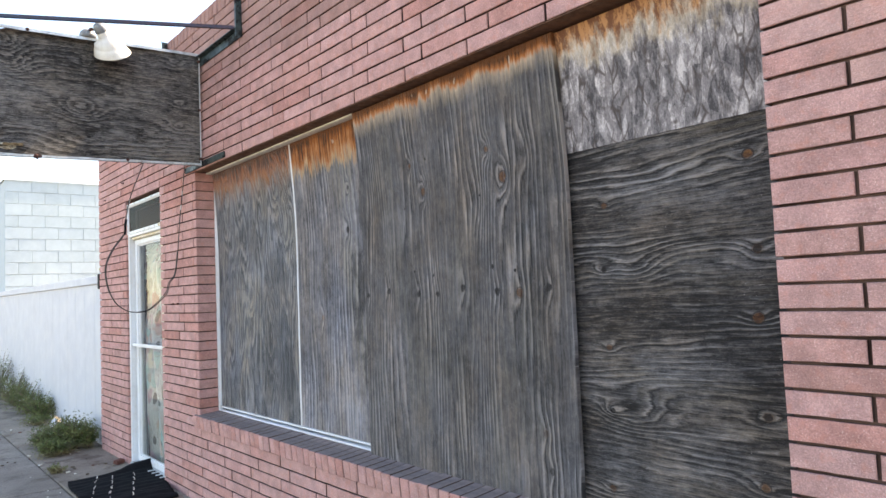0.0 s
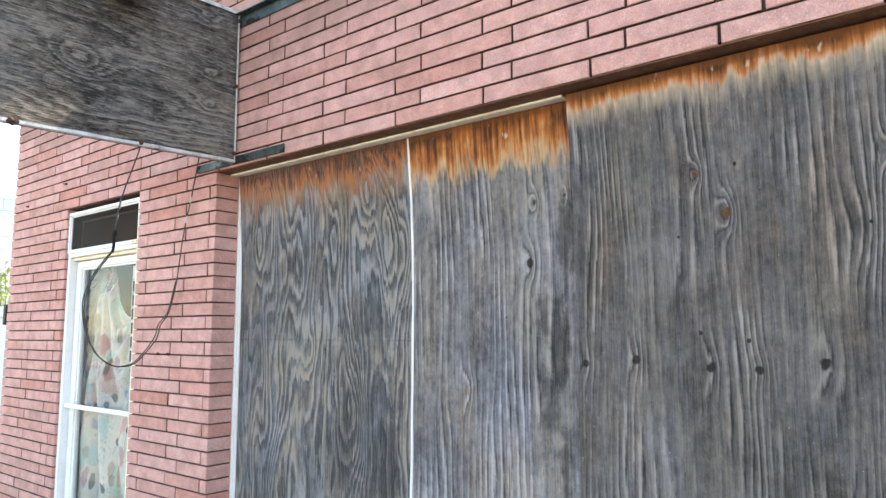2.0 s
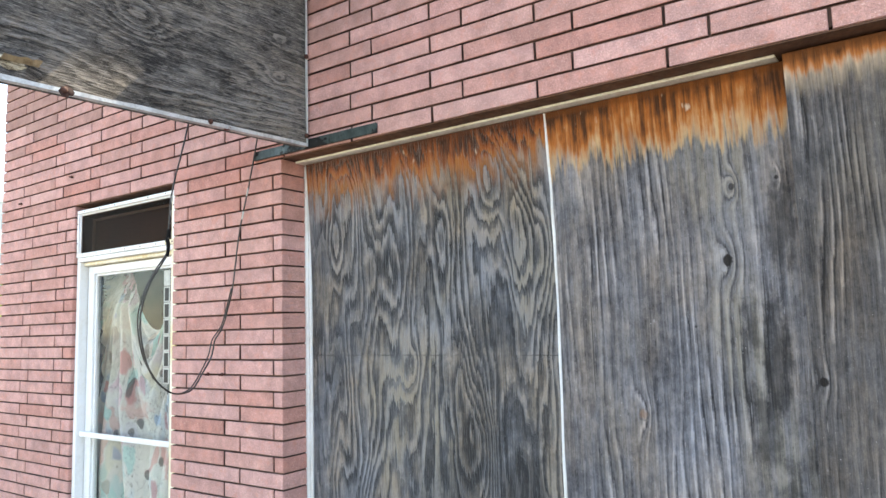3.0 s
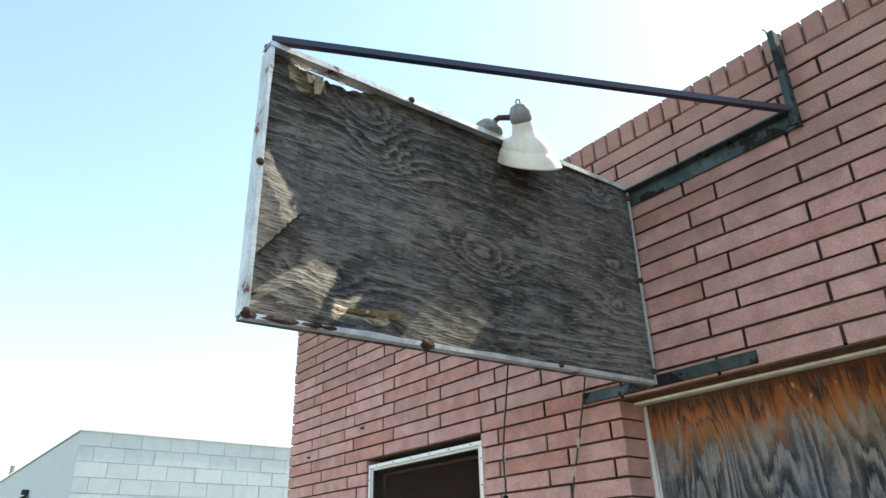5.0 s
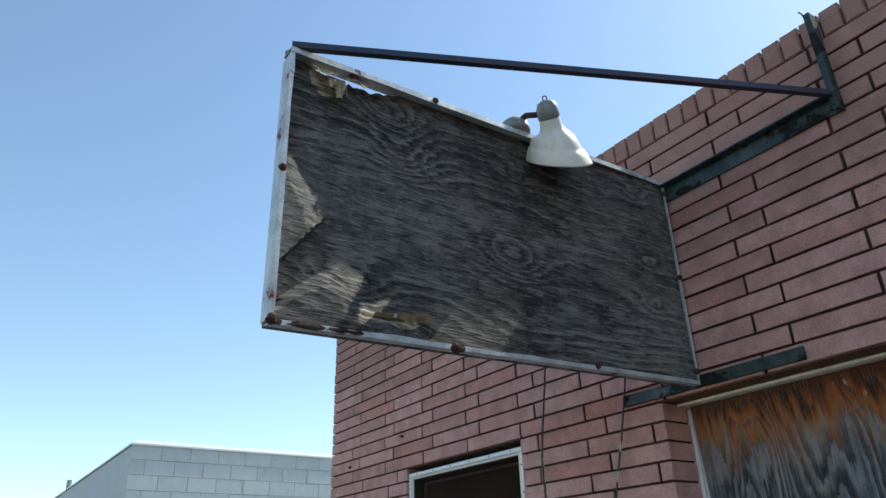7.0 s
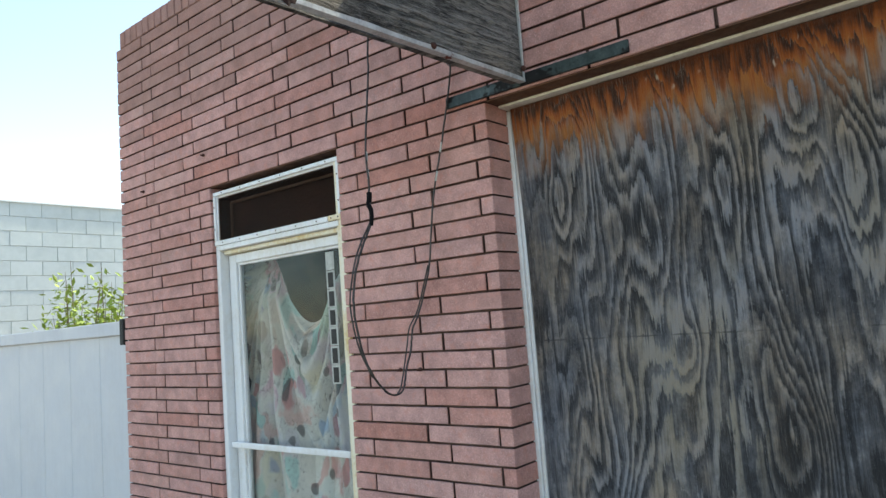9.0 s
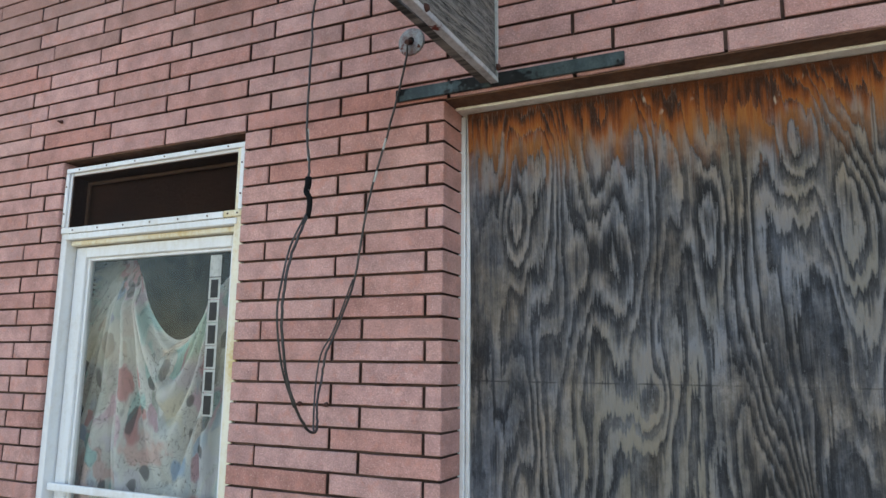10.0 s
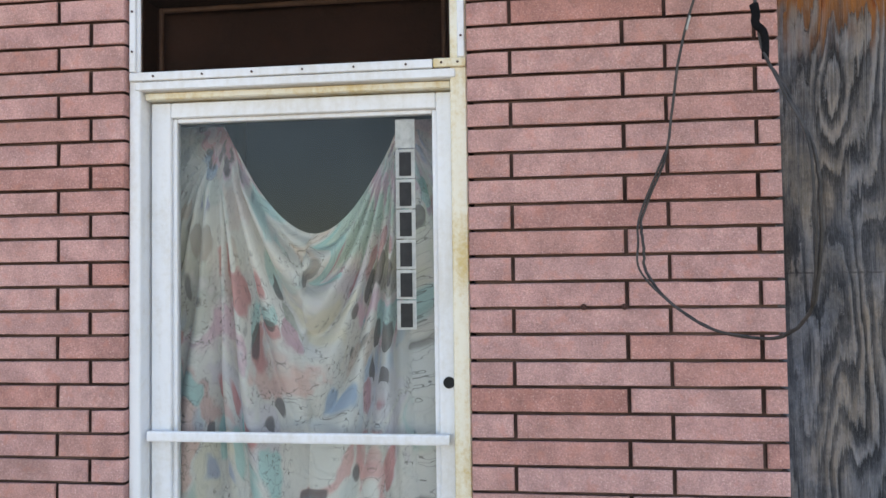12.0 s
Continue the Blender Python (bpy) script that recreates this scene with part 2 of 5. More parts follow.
    if worn:
        k = None
        for a, b, hu, hw in worn:
            d = ((u - a) / hu).pow(2.0) + ((w - b) / hw).pow(2.0)
            q = (d + (spots - 0.5) * 2.0 + (patch - 0.5) * 1.2 + (fib2 - 0.5) * 0.8).range(1.02, 0.94)
            k = q if k is None else k.max(q)
        bare = (tone + (fib2 - 0.5) * 0.7).ramp((0.16, (0.05, 0.035, 0.022)), (0.34, (0.26, 0.20, 0.13)), (0.52, (0.44, 0.37, 0.26)), (0.8, (0.62, 0.55, 0.42)))
        c = m.mix(k.clamp() * 0.95, c, bare)
    for a, b, hu, hw in soot:
        d = ((u - a) / hu).pow(2.0) + ((w - b) / hw).pow(2.0)
        c = m.mix((d * 0.8 + (spots - 0.5) * 2.6 + (mottle - 0.5) * 2.0 + (fib2 - 0.5) * 2.0 + (patch - 0.5) * 1.4).range(1.1, 0.1) * soot_weight, c, (0.020, 0.019, 0.020))
    if halo is not None:
        c = m.mix(halo.clamp() * 0.15 * spots.range(0.35, 0.6), c, tuple(x * 1.25 for x in light))
    if rusty is not None:
        c = m.mix(rim.clamp() * 0.8 * mottle.range(0.36, 0.5), c, (0.028, 0.018, 0.014))
        c = m.mix(rusty.clamp() * 0.9, c, m.mix((spots * 0.5 + fine * 0.5).range(0.38, 0.62), (0.075, 0.026, 0.012), (0.27, 0.118, 0.042)))
    if knot is not None:
        c = m.mix(knot.clamp() * 0.95, c, (0.014, 0.011, 0.010))
    m.b.inputs["Sheen Weight"].default_value = sheen
    m.b.inputs["Sheen Roughness"].default_value = 0.45
    bump = plateau * 0.4 * band + pale * 0.9 * ridge - shade * 0.5 * ridge + fib * 0.6 + fib2 * 0.5 + fine * 0.4 - crack * cracks * 0.6
    return m.done(c, 0.82, 0, bump, 0.007, 0.22)


def strand_material(name):
    """Pale strand board: small flakes lying mostly upright, rubbed grey."""
    m = Mat(name)
    x, y, z = m.xyz()
    wob = m.noise(m.vec(x, y * 5, z * 5), 1.0, 3) - 0.5
    t = m.noise(m.vec(3.0, y * 24 + wob * 1.5, z * 12 + wob * 1.5), 1.0, 4, 0.65).range(0.32, 0.68) * 0.42 - 0.20
    for k, (sy, sz, lean, wt) in enumerate(((40, 11, 0.10, 0.40), (58, 17, -0.16, 0.32), (110, 34, 0.08, 0.20))):
        s = m.node("ShaderNodeSeparateColor")
        put(m.nt, m.cells(m.vec(k * 4.0, (y + z * lean) * sy + wob * 1.6, z * sz + wob * 1.2), 1.0, out="Color"), s.inputs[0])
        t = t + S(m.nt, s.outputs[0]) * wt
    t = t + (m.noise(m.vec(9.0, y * 190, z * 110), 1.0, 3, 0.7) - 0.5) * 0.8
    c = t.ramp((0.08, (0.07, 0.063, 0.066)), (0.32, (0.17, 0.152, 0.155)), (0.55, (0.26, 0.23, 0.23)), (0.75, (0.42, 0.375, 0.37)), (0.95, (0.62, 0.56, 0.545)))
    gap = m.cells(m.vec(2.0, (y + z * 0.06) * 34 + wob * 2, z * 12 + wob * 1.4), 1.0, "DISTANCE_TO_EDGE").range(0.10, 0.015) * m.noise(m.vec(6.0, y * 16, z * 10), 1.0, 3).range(0.42, 0.6)
    c = m.mix(gap * 0.8, c, (0.070, 0.052, 0.046))
    edge = (2.318 - z) / 0.12 - (m.noise(m.vec(0.0, y * 11, z * 9), 1.0, 4, 0.65) - 0.5) * 2.0 - (m.noise(m.vec(4.0, y * 60, z * 18), 1.0, 3, 0.6) - 0.5) * 1.2
    c = m.mix(edge.range(1.3, 0.6) * 0.85, c, m.mix(t, (0.38, 0.29, 0.21), (0.70, 0.60, 0.49)))
    c = m.mix(edge.range(0.85, 0.25) * 0.9, c, m.mix(t.range(0.3, 0.7), (0.16, 0.05, 0.018), (0.46, 0.20, 0.07)))
    return m.done(c, 0.85, 0, t, 0.0004, 0.3)


def paint_material(name, colour, dirt, amount=0.5, rough=0.5, metal=0.0, scale=6.0, rust=None):
    m = Mat(name)
    x, y, z = m.xyz()
    v = m.vec(x, y, z)
    a, b = m.noise(v, scale, 5, 0.65), m.noise(v, scale * 14, 4, 0.7)
    run = m.noise(m.vec(x * 40, y * 40, z * 3), 1.0, 3)
    f = (a * 0.6 + b * 0.35 + run * 0.3).range(0.52, 0.80) * amount
    c = m.mix(f, colour, dirt)
    r = m.noise(v, scale * 3, 4).range(0.3, 0.7, rough * 0.8, min(rough * 1.3, 1.0))
    if rust:
        k = m.noise(v, rust[1], 4, 0.7).range(rust[2], rust[2] + 0.06)
        c = m.mix(k, c, rust[0])
        r = r + k * 0.4
    return m.done(c, r, metal, b * 0.6 + a * 0.4, 0.001)


def plain_noise(name, a, b, scale, rough=0.9, depth=0.004, fine=20.0, spec=0.3):
    m = Mat(name)
    v = m.vec(*m.xyz())
    n, d = m.noise(v, scale, 5, 0.6), m.noise(v, scale * fine, 4, 0.7)
    return m.done(m.mix((n * 0.65 + d * 0.35).range(0.3, 0.7), a, b), rough, 0, d, depth, spec)


def ground_material(name, low, high, grime):
    """Trodden concrete: broad tone, grit, dark stains and pale dust."""
    m = Mat(name)
    v = m.vec(*m.xyz())
    broad, grit, fleck = m.noise(v, 1.6, 5, 0.6), m.noise(v, 90, 3, 0.7), m.noise(v, 22, 3, 0.6)
    c = m.mix(broad.range(0.3, 0.7), low, high)
    c = m.gain(c, grit.range(0.3, 0.7, 0.82, 1.15))
    c = m.mix(m.noise(v, 4.5, 5, 0.7).range(0.50, 0.66) * 0.75, c, grime)
    c = m.mix(fleck.range(0.62, 0.70) * 0.6, c, grime)
    c = m.mix(m.noise(v, 2.6, 4, 0.6).range(0.56, 0.74) * 0.4, c, (0.40, 0.36, 0.31))
    return m.done(c, 0.95, 0, grit * 0.5 + fleck * 0.6 + broad * 0.5, 0.008, 0.2)


def glass_material(name, tint=(0.85, 0.9, 0.9), film=0.06, film_colour=(0.5, 0.52, 0.5), ior=1.3):
    m = Mat(name)
    tr, gl, fr, mx = m.node("ShaderNodeBsdfTransparent"), m.node("ShaderNodeBsdfGlossy"), m.node("ShaderNodeFresnel"), m.node("ShaderNodeMixShader")
    df, mx2 = m.node("ShaderNodeBsdfDiffuse"), m.node("ShaderNodeMixShader")
    put(m.nt, tint, tr.inputs[0])
    put(m.nt, film_colour, df.inputs[0])
    gl.inputs["Roughness"].default_value = 0.03
    fr.inputs["IOR"].default_value = ior
    x, y, z = m.xyz()
    dust = m.noise(m.vec(x, y * 4, z * 4), 1.0, 5, 0.65).range(0.3, 0.75, film * 0.5, film * 1.6)
    m.nt.links.new(dust.s, mx2.inputs[0])
    m.nt.links.new(tr.outputs[0], mx2.inputs[1])
    m.nt.links.new(df.outputs[0], mx2.inputs[2])
    m.nt.links.new(fr.outputs[0], mx.inputs[0])
    m.nt.links.new(mx2.outputs[0], mx.inputs[1])
    m.nt.links.new(gl.outputs[0], mx.inputs[2])
    m.nt.links.new(mx.outputs[0], m.out.inputs[0])
    return m.m


def cloth_material(name):
    """Faded printed cotton: pastel patches, dark spots and thin outlines on cream."""
    m = Mat(name)
    tc, sp = m.node("ShaderNodeTexCoord"), m.node("ShaderNodeSeparateXYZ")
    m.nt.links.new(tc.outputs["UV"], sp.inputs[0])
    y, z, x = [S(m.nt, o) for o in sp.outputs]
    w = m.noise(m.vec(0.0, y * 5, z * 5), 1.0, 3)
    w2 = m.noise(m.vec(5.0, y * 5, z * 5), 1.0, 3)

    def cell(sc, off, warp, stretch=1.0):
        v = m.vec(off, y * sc + w * warp, z * sc * stretch + w2 * warp)
        s = m.node("ShaderNodeSeparateColor")
        put(m.nt, m.cells(v, 1.0, out="Color"), s.inputs[0])
        return S(m.nt, s.outputs[0]), S(m.nt, s.outputs[1]), m.cells(v, 1.0), m.cells(v, 1.0, "DISTANCE_TO_EDGE")

    c = m.mix(m.noise(m.vec(x, y * 4, z * 4), 1.0, 3).range(0.3, 0.7), (0.76, 0.71, 0.66), (0.64, 0.60, 0.57))
    k, k2, d, e = cell(6.5, 0.0, 2.2, 0.8)
    wash = k.ramp((0.0, (0.40, 0.60, 0.50)), (0.2, (0.72, 0.30, 0.29)), (0.38, (0.72, 0.64, 0.50)), (0.52, (0.28, 0.55, 0.55)), (0.7, (0.60, 0.62, 0.66)), (0.86, (0.70, 0.42, 0.50)))
    c = m.mix(k2.range(0.25, 0.45) * e.range(0.0, 0.16) * 0.72, c, wash)
    k, k2, d, e = cell(13.0, 3.0, 2.0, 0.75)
    hue = k.ramp((0.0, (0.10, 0.42, 0.34)), (0.18, (0.62, 0.20, 0.20)), (0.34, (0.26, 0.38, 0.55)), (0.52, (0.78, 0.74, 0.68)), (0.72, (0.62, 0.46, 0.38)), (0.86, (0.34, 0.58, 0.56)))
    c = m.mix(k2.range(0.50, 0.55) * d.range(0.60, 0.40) * 0.8, c, hue)
    c = m.mix(k2.range(0.30, 0.36) * (e - 0.06).abs().range(0.026, 0.006) * 0.14, c, (0.17, 0.14, 0.14))
    k, k2, d, e = cell(14.0, 7.0, 1.6, 0.8)
    c = m.mix(k2.range(0.80, 0.83) * d.range(0.46, 0.34) * 0.8, c, (0.075, 0.055, 0.055))
    scribble = m.noise(m.vec(8.0, y * 26, z * 26), 1.0, 2)
    c = m.mix((scribble - 0.5).abs().range(0.014, 0.004) * w.range(0.38, 0.52) * 0.7, c, (0.12, 0.10, 0.10))
    c = m.mix(0.06, c, (0.72, 0.67, 0.62))
    weave = m.noise(m.vec(x * 900, y * 900, z * 900), 1.0, 1)
    return m.done(c, 0.95, 0, weave, 0.0005, 0.1)


CLEAR = Mat("clear_inside")
_t = CLEAR.node("ShaderNodeBsdfTransparent")
CLEAR.nt.links.new(_t.outputs[0], CLEAR.out.inputs[0])
CLEAR = CLEAR.m


def pane_sides(ob):
    """The street face keeps the glass; the other faces only let light through."""
    ob.data.materials.append(CLEAR)
    for q in ob.data.polygons:
        q.material_index = 0 if q.normal.x < -0.9 else 1
    ob.visible_shadow = False


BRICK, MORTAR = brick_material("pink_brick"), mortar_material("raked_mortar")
GRIME = plain_noise("weathered_brick_top", (0.15, 0.125, 0.12), (0.32, 0.25, 0.235), 14, 0.95, 0.004, 14)
PLY_LEFT = wood_material("grey_plywood_wavy", 1, 2, 2.0, (0.041, 0.0385, 0.0405), (0.156, 0.148, 0.152), rings=16.5, wander=0.98, wave=(3.6, 0.64), tan=(0.15, 0.126, 0.092),
                         knots=((4.287, 1.84, 0.056, 0, 0.21, 0), (3.656, 1.855, 0.050, 0, 0.21, 0), (4.205, 1.458, 0.018, 0, 0.08, 0), (4.160, 1.458, 0.018, 0, 0.08, 0), (4.183, 1.44, 0.010, 0.4, 0, 0), (4.036, 1.95, 0.035, 0, 0.14, 0), (4.477, 2.145, 0.03, 0, 0.16, 0), (3.814, 2.126, 0.035, 0, 0.20, 0), (4.56, 1.95, 0.03, 0, 0.12, 0), (4.43, 1.15, 0.05, 0, 0.2, 0), (3.90, 1.2, 0.05, 0, 0.2, 0)),
                         soot=((3.72, 1.10, 0.10, 0.30), (3.98, 0.98, 0.09, 0.24), (4.62, 0.85, 0.03, 0.12)), soot_weight=0.5,
                         stain=(2.318, 0.114, (0.25, 0.062, 0.009), (0.37, 0.135, 0.033), 1.3), band=0.35, ridge=0.50, fibre=0.30, streak=0.34, blotch=0.85, jag=0.024, bias=0.49, tall=2.7, cracks=0.55, group=3.0, sheen=0.36, drift=1.05, seam=1.507)
PLY_MID = wood_material("grey_plywood_straight", 1, 2, 11.0, (0.047, 0.043, 0.047), (0.250, 0.233, 0.244), rings=22, wander=0.45, wave=(2.4, 0.32), tan=(0.15, 0.134, 0.112),
                        knots=((3.024, 1.778, 0.017, 1.0, 0.06, 0), (3.0, 1.99, 0.010, 0.8, 0.08, 0), (2.88, 2.0, 0.007, 0.9, 0.04, 0), (3.128, 1.59, 0.006, 0.8, 0, 0), (3.3, 1.33, 0.016, 0.0, 0.05, 0.5)), soot=((2.95, 1.30, 0.03, 0.16), (2.915, 1.50, 0.035, 0.15), (2.97, 1.62, 0.02, 0.12), (2.88, 1.85, 0.035, 0.16), (2.90, 1.12, 0.025, 0.14)),
                        stain=(2.315, 0.165, (0.38, 0.115, 0.022), (0.64, 0.43, 0.23), 0.28), ridge=0.65, fibre=0.34, streak=0.42, blotch=0.58, jag=0.012, slope=1.3, bias=0.55, soot_weight=0.6, tall=2.2, cracks=0.7, pale_low=(1.15, 0.75, 0.25))
PLY_BIG = wood_material("grey_plywood_ribbed", 1, 2, 23.0, (0.046, 0.0405, 0.040), (0.193, 0.172, 0.168), rings=25, wander=0.50, wave=(2.8, 0.30), tan=(0.115, 0.104, 0.092),
                        knots=((2.409, 1.437, 0.0169, 1, 0.03, 0), (2.631, 1.454, 0.0156, 1, 0.03, 0), (2.801, 1.439, 0.0130, 1, 0.02, 0), (2.281, 1.434, 0.0143, 1, 0.03, 0), (2.119, 1.454, 0.0182, 1, 0.03, 0), (1.919, 1.434, 0.0182, 1, 0.03, 0), (1.802, 1.429, 0.0169, 0.5, 0.03, 0.9), (1.659, 1.446, 0.0182, 1, 0.03, 0),
                               (2.434, 1.536, 0.009, 1, 0, 0), (2.302, 1.514, 0.007, 1, 0, 0), (1.940, 1.533, 0.010, 1, 0, 0), (1.821, 1.512, 0.008, 1, 0, 0), (2.313, 2.012, 0.008, 1, 0, 0), (2.425, 2.0, 0.010, 0.3, 0.06, 1.0), (2.486, 1.818, 0.005, 1, 0, 0), (1.992, 1.815, 0.006, 1, 0, 0),
                               (2.345, 1.876, 0.0156, 0.45, 0.09, 0.9), (1.935, 1.986, 0.013, 0.4, 0.09, 0.9), (1.860, 1.868, 0.0195, 0.3, 0.09, 1.0), (1.743, 1.94, 0.024, 0.55, 0.05, 0), (2.011, 1.80, 0.030, 0.25, 0.04, 0), (1.705, 0.93, 0.016, 0.6, 0.04, 0.3), (1.684, 0.80, 0.014, 0.7, 0.03, 0)),
                        stain=(2.318, 0.055, (0.42, 0.14, 0.038), (0.64, 0.49, 0.36), 1.3), ridge=0.78, fibre=0.38, streak=0.40, blotch=0.52, jag=0.010, slope=1.4, bias=0.46, tall=2.0, cracks=0.35, pale_low=(1.1, 0.70, 0.12), group=5.5)
PLY_RIGHT = wood_material("dark_plywood_level_grain", 2, 1, 31.0, (0.029, 0.025, 0.024), (0.184, 0.163, 0.156), rings=44, wander=0.30, wave=(3.4, 0.55),
                          knots=((1.794, 0.932, 0.015, 0.2, 0.03, 1.0), (1.707, 1.432, 0.011, 0.4, 0.02, 0.9), (1.528, 0.923, 0.015, 0.9, 0.03, 0.4), (1.495, 1.447, 0.012, 1, 0.035, 0), (1.50, 1.34, 0.03, 0, 0.06, 0), (1.337, 0.934, 0.015, 0.3, 0.03, 1.0), (1.239, 1.441, 0.011, 0.6, 0.02, 0.8), (1.066, 0.924, 0.015, 0.9, 0.03, 0.4), (1.034, 1.44, 0.012, 1, 0.035, 0), (1.034, 1.365, 0.035, 0.2, 0.07, 0), (0.873, 0.945, 0.014, 0.5, 0.025, 0.9), (0.778, 1.457, 0.012, 0.6, 0.02, 0.7)),
                          tan=(0.12, 0.095, 0.07), ridge=0.8, fibre=0.50, streak=0.5, blotch=0.6, jag=0.006, slope=1.0, bias=0.37, tall=1.9, cracks=0.6, group=7.0, dash=0.22, drift=0.5)
PLY_SIGN = wood_material("charcoal_plywood", 2, 0, 47.0, (0.030, 0.0265, 0.0240), (0.160, 0.145, 0.131), rings=20, wander=0.42, wave=(3.0, 0.8),
                         knots=((2.987, 0.665, 0.034, 0, 0.15, 0), (2.985, 0.668, 0.012, 0.35, 0, 0), (2.860, 0.704, 0.034, 0, 0.14, 0), (2.862, 0.704, 0.009, 0.4, 0, 0), (2.642, 1.074, 0.040, 0, 0.16, 0), (2.642, 1.072, 0.016, 0.3, 0, 0), (2.456, 0.534, 0.038, 0, 0.14, 0), (2.475, 1.115, 0.011, 0.9, 0.03, 0), (2.594, 1.647, 0.016, 0.5, 0.06, 0), (3.019, 1.632, 0.022, 0.4, 0.07, 0), (2.748, 1.651, 0.016, 0.4, 0.05, 0), (2.931, 1.105, 0.020, 0.7, 0.06, 0), (3.02, 0.60, 0.022, 0.6, 0.05, 0)),
                         band=0.08, ridge=0.60, fibre=0.8, streak=0.40, blotch=0.80, jag=0.026, slope=1.2, bias=0.55, length=22.0, sheen=0.1, cracks=0.5, dash=0.5, drift=0.30,
                         worn=((2.370, 0.68, 0.020, 0.05), (2.368, 0.60, 0.014, 0.05), (3.02, 0.455, 0.045, 0.045)))
STRAND = strand_material("grey_strand_board")
RAW = paint_material("bare_splintered_wood", (0.40, 0.32, 0.21), (0.14, 0.10, 0.06), 0.9, 0.9, 0, 30)
ALU = paint_material("chalky_white_aluminium", (0.785, 0.795, 0.82), (0.54, 0.49, 0.41), 0.44, 0.42, 0.0, 4)
ALU_YELLOW = paint_material("yellowed_white_paint", (0.80, 0.75, 0.62), (0.62, 0.45, 0.17), 0.95, 0.5, 0, 5)
TRIM = paint_material("cream_weathered_trim", (0.86, 0.82, 0.73), (0.42, 0.32, 0.22), 0.5, 0.7, 0, 8)
ZINC = paint_material("galvanised_frame", (0.64, 0.66, 0.66), (0.24, 0.25, 0.25), 0.75, 0.45, 0.35, 9, ((0.17, 0.035, 0.02), 9.0, 0.63))
STEEL = paint_material("dark_green_steel", (0.020, 0.034, 0.036), (0.08, 0.11, 0.105), 0.8, 0.5, 0.2, 9, ((0.012, 0.012, 0.012), 7.0, 0.5))
BRACE_MAT = paint_material("blue_black_bar", (0.030, 0.042, 0.070), (0.085, 0.026, 0.035), 0.6, 0.45, 0.2, 2.5)
LINTEL = paint_material("rusty_lintel_steel", (0.095, 0.046, 0.028), (0.20, 0.09, 0.045), 0.8, 0.8, 0.1, 7)
SCAB = paint_material("red_rust", (0.036, 0.011, 0.009), (0.018, 0.010, 0.009), 0.8, 0.8, 0.0, 40)
RUST = paint_material("rusty_iron", (0.085, 0.034, 0.025), (0.038, 0.022, 0.019), 0.8, 0.85, 0.2, 25)
ENAMEL = paint_material("cream_enamel", (0.84, 0.80, 0.72), (0.50, 0.40, 0.26), 0.4, 0.35, 0, 12)
CAST = paint_material("grey_cast_metal", (0.26, 0.27, 0.27), (0.12, 0.10, 0.09), 0.7, 0.6, 0.3, 20)
PLATE = paint_material("rust_eaten_plate", (0.34, 0.36, 0.37), (0.13, 0.05, 0.04), 0.9, 0.6, 0.2, 16, ((0.12, 0.03, 0.02), 22.0, 0.5))
CABLE = plain_noise("black_cable", (0.03, 0.028, 0.027), (0.09, 0.08, 0.075), 30, 0.6, 0.001)
# Door film: dust, tinted blue to put reflected sky into its colour.
GLASS, DARK_GLASS = glass_material("dusty_sky_tint_glass", film=0.055, film_colour=(0.42, 0.53, 0.58)), glass_material("brown_glass", (0.75, 0.60, 0.52), 0.02, (0.2, 0.13, 0.1), 1.06)
CLOTH = cloth_material("faded_printed_cotton")
GLOOM = plain_noise("dark_brown_board", (0.013, 0.008, 0.007), (0.032, 0.019, 0.015), 3)
LOUVRE = plain_noise("dull_brown_paint", (0.05, 0.035, 0.028), (0.11, 0.085, 0.07), 9, 0.7, 0.001)
INSIDE = plain_noise("dim_grey_plaster", (0.150, 0.168, 0.168), (0.165, 0.184, 0.183), 3, 0.9, 0.0005)
CONCRETE = ground_material("worn_concrete", (0.225, 0.194, 0.162), (0.32, 0.282, 0.238), (0.135, 0.108, 0.088))
SANDY = ground_material("sandy_concrete", (0.225, 0.186, 0.148), (0.33, 0.28, 0.225), (0.12, 0.092, 0.072))
ASPHALT = plain_noise("grey_asphalt", (0.05, 0.05, 0.05), (0.09, 0.088, 0.085), 2.0, 0.95, 0.006, 40)
EARTH = plain_noise("sandy_earth", (0.28, 0.23, 0.17), (0.40, 0.34, 0.26), 0.6, 1.0, 0.01, 40)
BLOCK = Mat("pale_painted_block")
_x, _y, _z = BLOCK.xyz()
_r = BLOCK.rand()
_v = BLOCK.vec(_x + _r * 9, _y, _z)
_n, _d = BLOCK.noise(_v, 7, 5, 0.65), BLOCK.noise(_v, 120, 3, 0.7)
BLOCK = BLOCK.done(BLOCK.mix((_n * 0.8 + _r * 0.25 + _d * 0.2).range(0.35, 0.95), (0.50, 0.555, 0.575), (0.41, 0.465, 0.485)), 0.8, 0, _n * 0.4 + _d * 0.6, 0.004)
BLOCK_JOINT = plain_noise("painted_block_joint", (0.27, 0.29, 0.30), (0.56, 0.60, 0.61), 2.0)
FENCE = paint_material("white_fence_paint", (0.55, 0.57, 0.615), (0.47, 0.475, 0.505), 0.4, 0.6, 0, 2)
LEAF = plain_noise("green_leaf", (0.16, 0.25, 0.04), (0.34, 0.42, 0.09), 8, 0.6, 0.001)
WEED = Mat("weed_green")
_g = WEED.noise(WEED.vec(*WEED.xyz()), 9.0, 3)
_z = WEED.xyz()[2].range(0.09, 0.20)
_c = WEED.mix(_g.range(0.35, 0.65), (0.085, 0.125, 0.035), (0.21, 0.235, 0.085))
